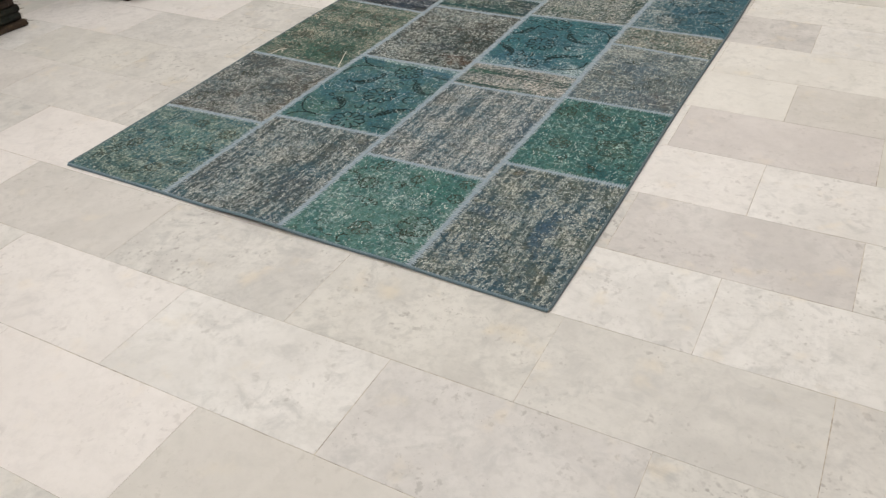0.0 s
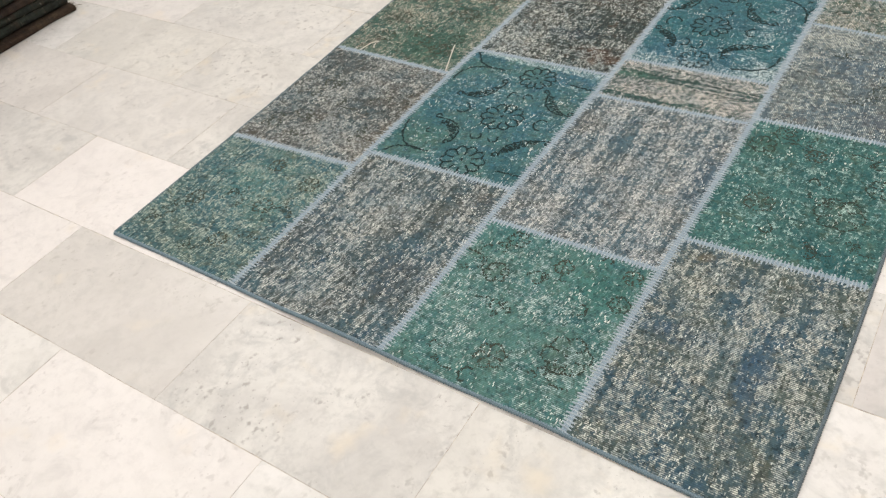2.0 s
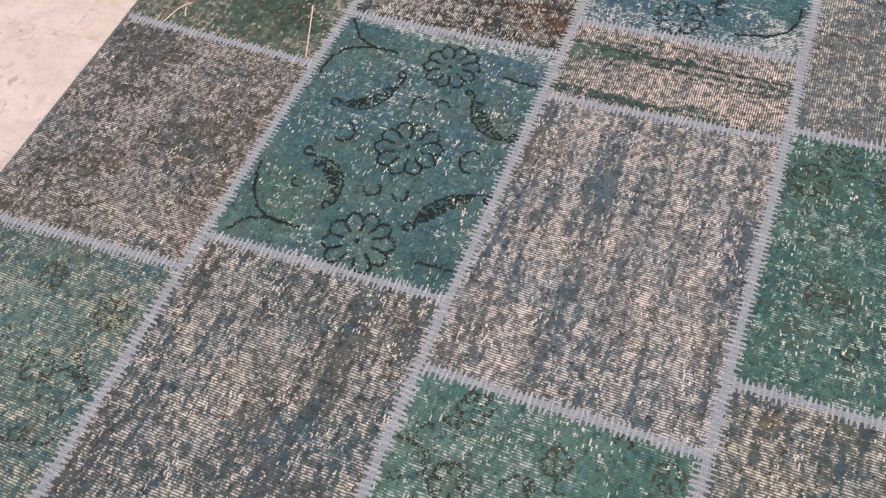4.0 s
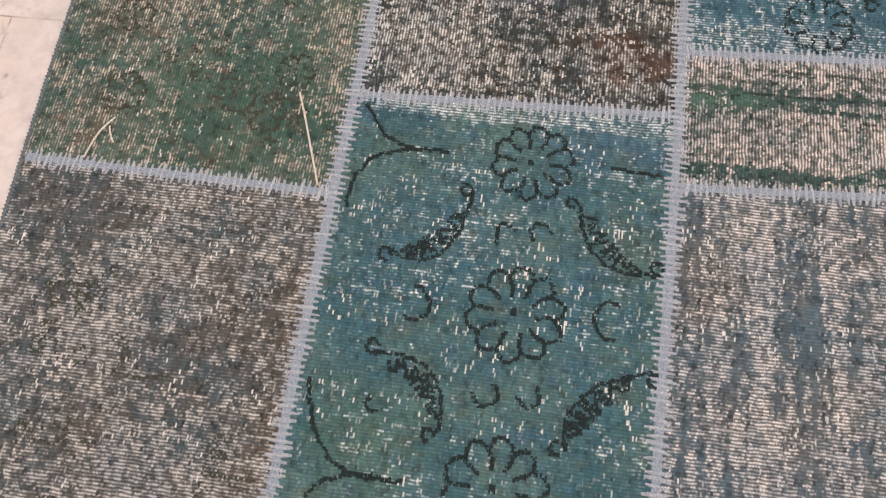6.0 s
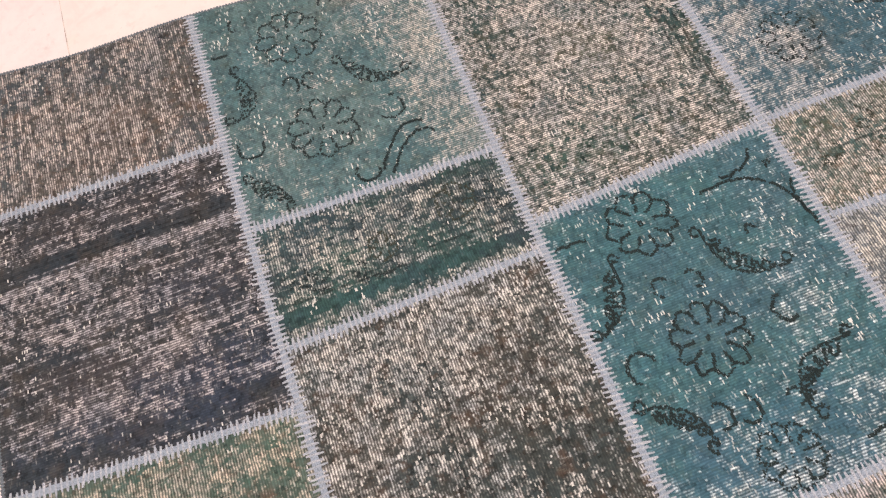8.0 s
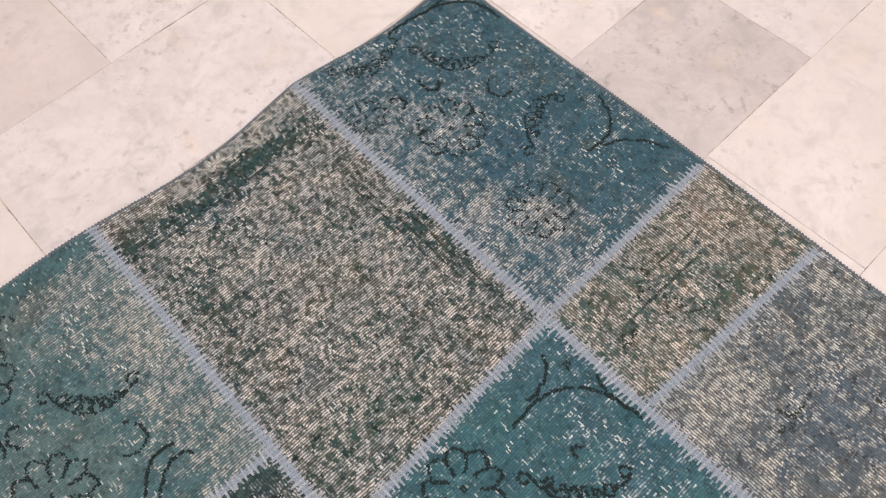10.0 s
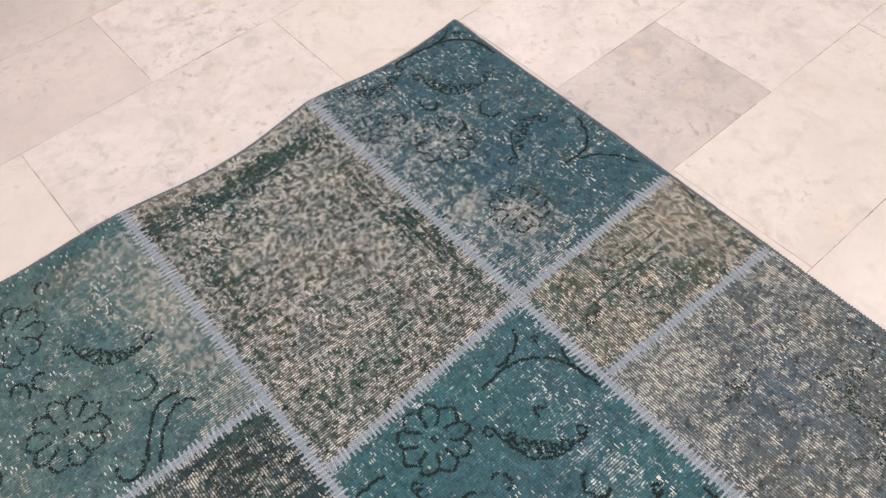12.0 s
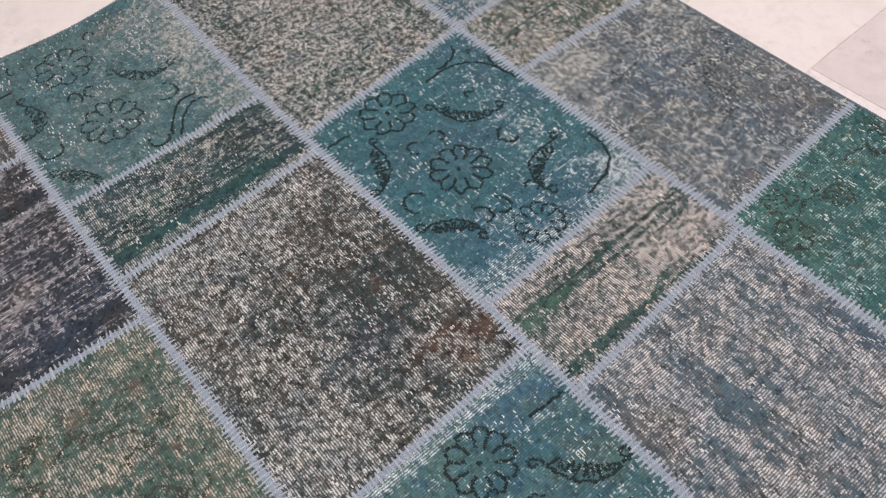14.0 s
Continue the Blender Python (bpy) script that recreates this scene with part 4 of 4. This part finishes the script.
# ---- piles of folded rugs at the edge of the shop floor ----
DARKS = [
    ((58, 48, 42), (40, 34, 32)),
    ((46, 50, 54), (32, 34, 38)),
    ((74, 62, 50), (50, 40, 34)),
    ((52, 56, 50), (36, 38, 34)),
    ((66, 46, 42), (42, 32, 32)),
]
PILE_WOOL = [woven("pile_wool_" + str(i), a, b, (120, 110, 96), 0.12, (9, 9), "y", 0.0, 7.0 + i, None, (), ((58, 48, 40), (38, 38, 40))) for i, (a, b) in enumerate(DARKS)]
FRINGE = yarn("fringe_cotton", (150, 138, 120), (112, 100, 86))


def folded_rug(length, depth, thick, wool, rough_seed):
    """A rug folded double: two layers that meet in a round fold at the front (+x side)."""
    r = random.Random(rough_seed)
    thing = tagged(new("folded_rug"), "dark folded wool rug lying in a pile", "rug", "piled folded rugs")
    layer = thick / 2
    outline = []
    for k in range(9):
        t = -math.pi / 2 + math.pi * k / 8
        outline.append((depth + layer * 0.9 * math.cos(t) - layer, layer + layer * math.sin(t)))
    outline = [(0.0, 0.0), (depth * 0.5, 0.0)] + outline + [(depth * 0.5, thick), (0.0, thick), (0.0, layer + 0.002), (depth - layer * 1.2, layer + 0.001), (0.0, layer - 0.002)]
    bm = bmesh.new()
    rings, n = [], 14
    for i in range(n + 1):
        y = length * i / n
        sway = 0.006 * math.sin(i * 1.1 + rough_seed) + r.uniform(-0.003, 0.003)
        sag = 0.003 * math.sin(i * 0.8 + rough_seed * 2)
        rings.append([bm.verts.new((x + (sway if x > 0.1 else 0), y, max(0.0, z + (sag if 0.001 < z else 0)))) for x, z in outline])
    for a, b in zip(rings, rings[1:]):
        for k in range(len(outline)):
            m = (k + 1) % len(outline)
            bm.faces.new((a[k], a[m], b[m], b[k])).smooth = True
    bm.faces.new(rings[0]), bm.faces.new(rings[-1])
    bmesh.ops.recalc_face_normals(bm, faces=list(bm.faces))
    part("folded_body", bm, wool, thing)
    bm = bmesh.new()
    for k in range(int(depth / 0.012)):
        x = 0.01 + k * 0.012 + r.uniform(-0.003, 0.003)
        z = thick * (0.25 if k % 2 else 0.72)
        drop = r.uniform(0.015, 0.035)
        p = [(x, length - 0.002, z), (x + r.uniform(-0.004, 0.004), length + drop * 0.6, z - 0.003), (x + r.uniform(-0.008, 0.008), length + drop, max(0.002, z - 0.008))]
        rows_ = [[bm.verts.new((q[0] + o, q[1], q[2] + u)) for o, u in ((-0.0016, 0), (0.0016, 0), (0, 0.002))] for q in p]
        for a, b in zip(rows_, rows_[1:]):
            for i in range(3):
                bm.faces.new((a[i], a[(i + 1) % 3], b[(i + 1) % 3], b[i]))
    part("fringe", bm, FRINGE, thing, "short frayed cotton fringe")
    return thing


def pile(x, y, turn, length, depth, layers, seed):
    """Rugs laid one on another; x, y is the front corner at the far end of the fold."""
    r = random.Random(seed)
    z = 0.0
    for i in range(layers):
        thick = r.uniform(0.026, 0.042)
        rug_ = folded_rug(length + r.uniform(-0.012, 0.012), depth + r.uniform(-0.02, 0.015), thick, PILE_WOOL[r.randrange(5)], seed * 10 + i)
        rug_.matrix_basis = pose(x, y, z, 0, 0, turn) @ Matrix.Translation((-depth + r.uniform(-0.014, 0.004), -length + r.uniform(-0.01, 0.012), 0))
        z += thick + 0.001


pile(-1.205, 0.812, 0.0, 1.5, 0.75, 12, 1)
pile(-0.97, 2.75, 0.0, 1.5, 0.8, 9, 2)
pile(0.94, 3.42, -88.0, 1.3, 0.7, 11, 3)


# ---- marble floor: slabs in half bond ----
floor = tagged(part("floor", block(bmesh.new(), X0, X1, Y0, Y1, -0.06, -0.0007), GROUT), "polished white and grey marble floor slabs", "floor", kind="structure")
LONG, WIDE, GAP, TURN = 0.615, 0.3085, 0.0007, 0.6


def slab(tone, seed):
    """A slab with slightly uneven, chipped edges."""
    r = random.Random(seed)
    hx, hy = LONG / 2 - GAP / 2, WIDE / 2 - GAP / 2
    ring = []
    for (ax, ay), (bx, by), n in (((-hx, -hy), (hx, -hy), 6), ((hx, -hy), (hx, hy), 3), ((hx, hy), (-hx, hy), 6), ((-hx, hy), (-hx, -hy), 3)):
        for k in range(n):
            u = (k + (r.uniform(-0.25, 0.25) if k else 0.0)) / n
            ring.append((ax + (bx - ax) * u, ay + (by - ay) * u))
    bm = bmesh.new()
    top, low = [], []
    for x, y in ring:
        chip = 1.0 - (r.uniform(0.0, 0.0006) if r.random() < 0.7 else r.uniform(0.0006, 0.0018)) / hy * 0.8
        top.append(bm.verts.new((math.copysign(min(abs(x), hx - (1 - chip) * hy), x), y * chip, 0.0)))
        low.append(bm.verts.new((x, y, -0.02)))
    bm.faces.new(top)
    for k in range(len(ring)):
        m = (k + 1) % len(ring)
        bm.faces.new((low[k], low[m], top[m], top[k]))
    data = bpy.data.meshes.new("slab")
    bm.to_mesh(data)
    bm.free()
    data.materials.append(MARBLES[tone])
    return data


SLABS = [[slab(t, 10 * t + v) for v in range(4)] for t in range(3)]
# tones that the eye can tell apart: (course, place in it) -> tone
TONES = {(-4, 0): 1, (-3, -1): 0, (-3, 0): 2, (-3, 1): 1, (-2, -1): 0, (-2, 0): 2, (-2, 1): 1, (-1, -2): 2, (-1, -1): 1, (-1, 0): 1, (-1, 1): 1, (-1, 2): 1,
         (0, 0): 0, (0, 1): 0, (0, -3): 0, (1, 1): 2, (1, 2): 0, (2, 0): 0, (2, 1): 0, (3, 1): 2, (3, 2): 1, (4, 0): 0, (4, 1): 2, (5, 0): 0, (5, 1): 0, (5, 2): 0,
         (6, 0): 2, (6, 1): 0, (7, 1): 0, (7, 2): 0, (8, 0): 0, (8, -1): 0, (9, -1): 1, (9, 0): 0, (10, -1): 1, (10, -2): 1}
grid_turn = pose(2.042, 0.0, 0.0, 0, 0, TURN)
tone_rng = random.Random(11)
for k in range(-6, 15):
    for i in range(-8, 4):
        shift = 0.0 if k % 2 == 0 else -LONG / 2
        tone = TONES.get((k, i), tone_rng.choice((0, 0, 0, 1, 1)))
        ob = new("slab", SLABS[tone][tone_rng.randrange(4)])
        ob.parent = floor
        ob.matrix_basis = grid_turn @ pose((i - 0.5) * LONG + shift, (k + 0.5) * WIDE, tone_rng.uniform(-0.0003, 0.0), 0, 0, tone_rng.choice((0, 180)))
# the rest of the field, out to the walls, cut along them
corners, faces, tones = [], [], []
for k in range(-16, 23):
    for i in range(-12, 9):
        if -6 <= k < 15 and -8 <= i < 4:
            continue
        cx, cy = (i - 0.5) * LONG + (0.0 if k % 2 == 0 else -LONG / 2), (k + 0.5) * WIDE
        ring = []
        for a, b in ((-1, -1), (1, -1), (1, 1), (-1, 1)):
            q = grid_turn @ Vector((cx + a * (LONG - GAP) / 2, cy + b * (WIDE - GAP) / 2, 0.0))
            ring.append((min(max(q.x, X0), X1), min(max(q.y, Y0), Y1)))
        if ring[1][0] - ring[0][0] < 0.02 or ring[3][1] - ring[0][1] < 0.02:
            continue
        n = len(corners)
        corners += [(x, y, z) for z in (-0.02, 0.0) for x, y in ring]
        faces += [(n + 4, n + 5, n + 6, n + 7)] + [(n + e, n + (e + 1) % 4, n + 4 + (e + 1) % 4, n + 4 + e) for e in range(4)]
        tones += [tone_rng.choice((0, 0, 0, 1, 1))] * 5
field_data = bpy.data.meshes.new("slab_field")
field_data.from_pydata(corners, [], faces)
for m in MARBLES:
    field_data.materials.append(m)
for face, tone in zip(field_data.polygons, tones):
    face.material_index = tone
slab_field = tagged(new("slab_field", field_data), kind="stuff")
slab_field.parent = floor
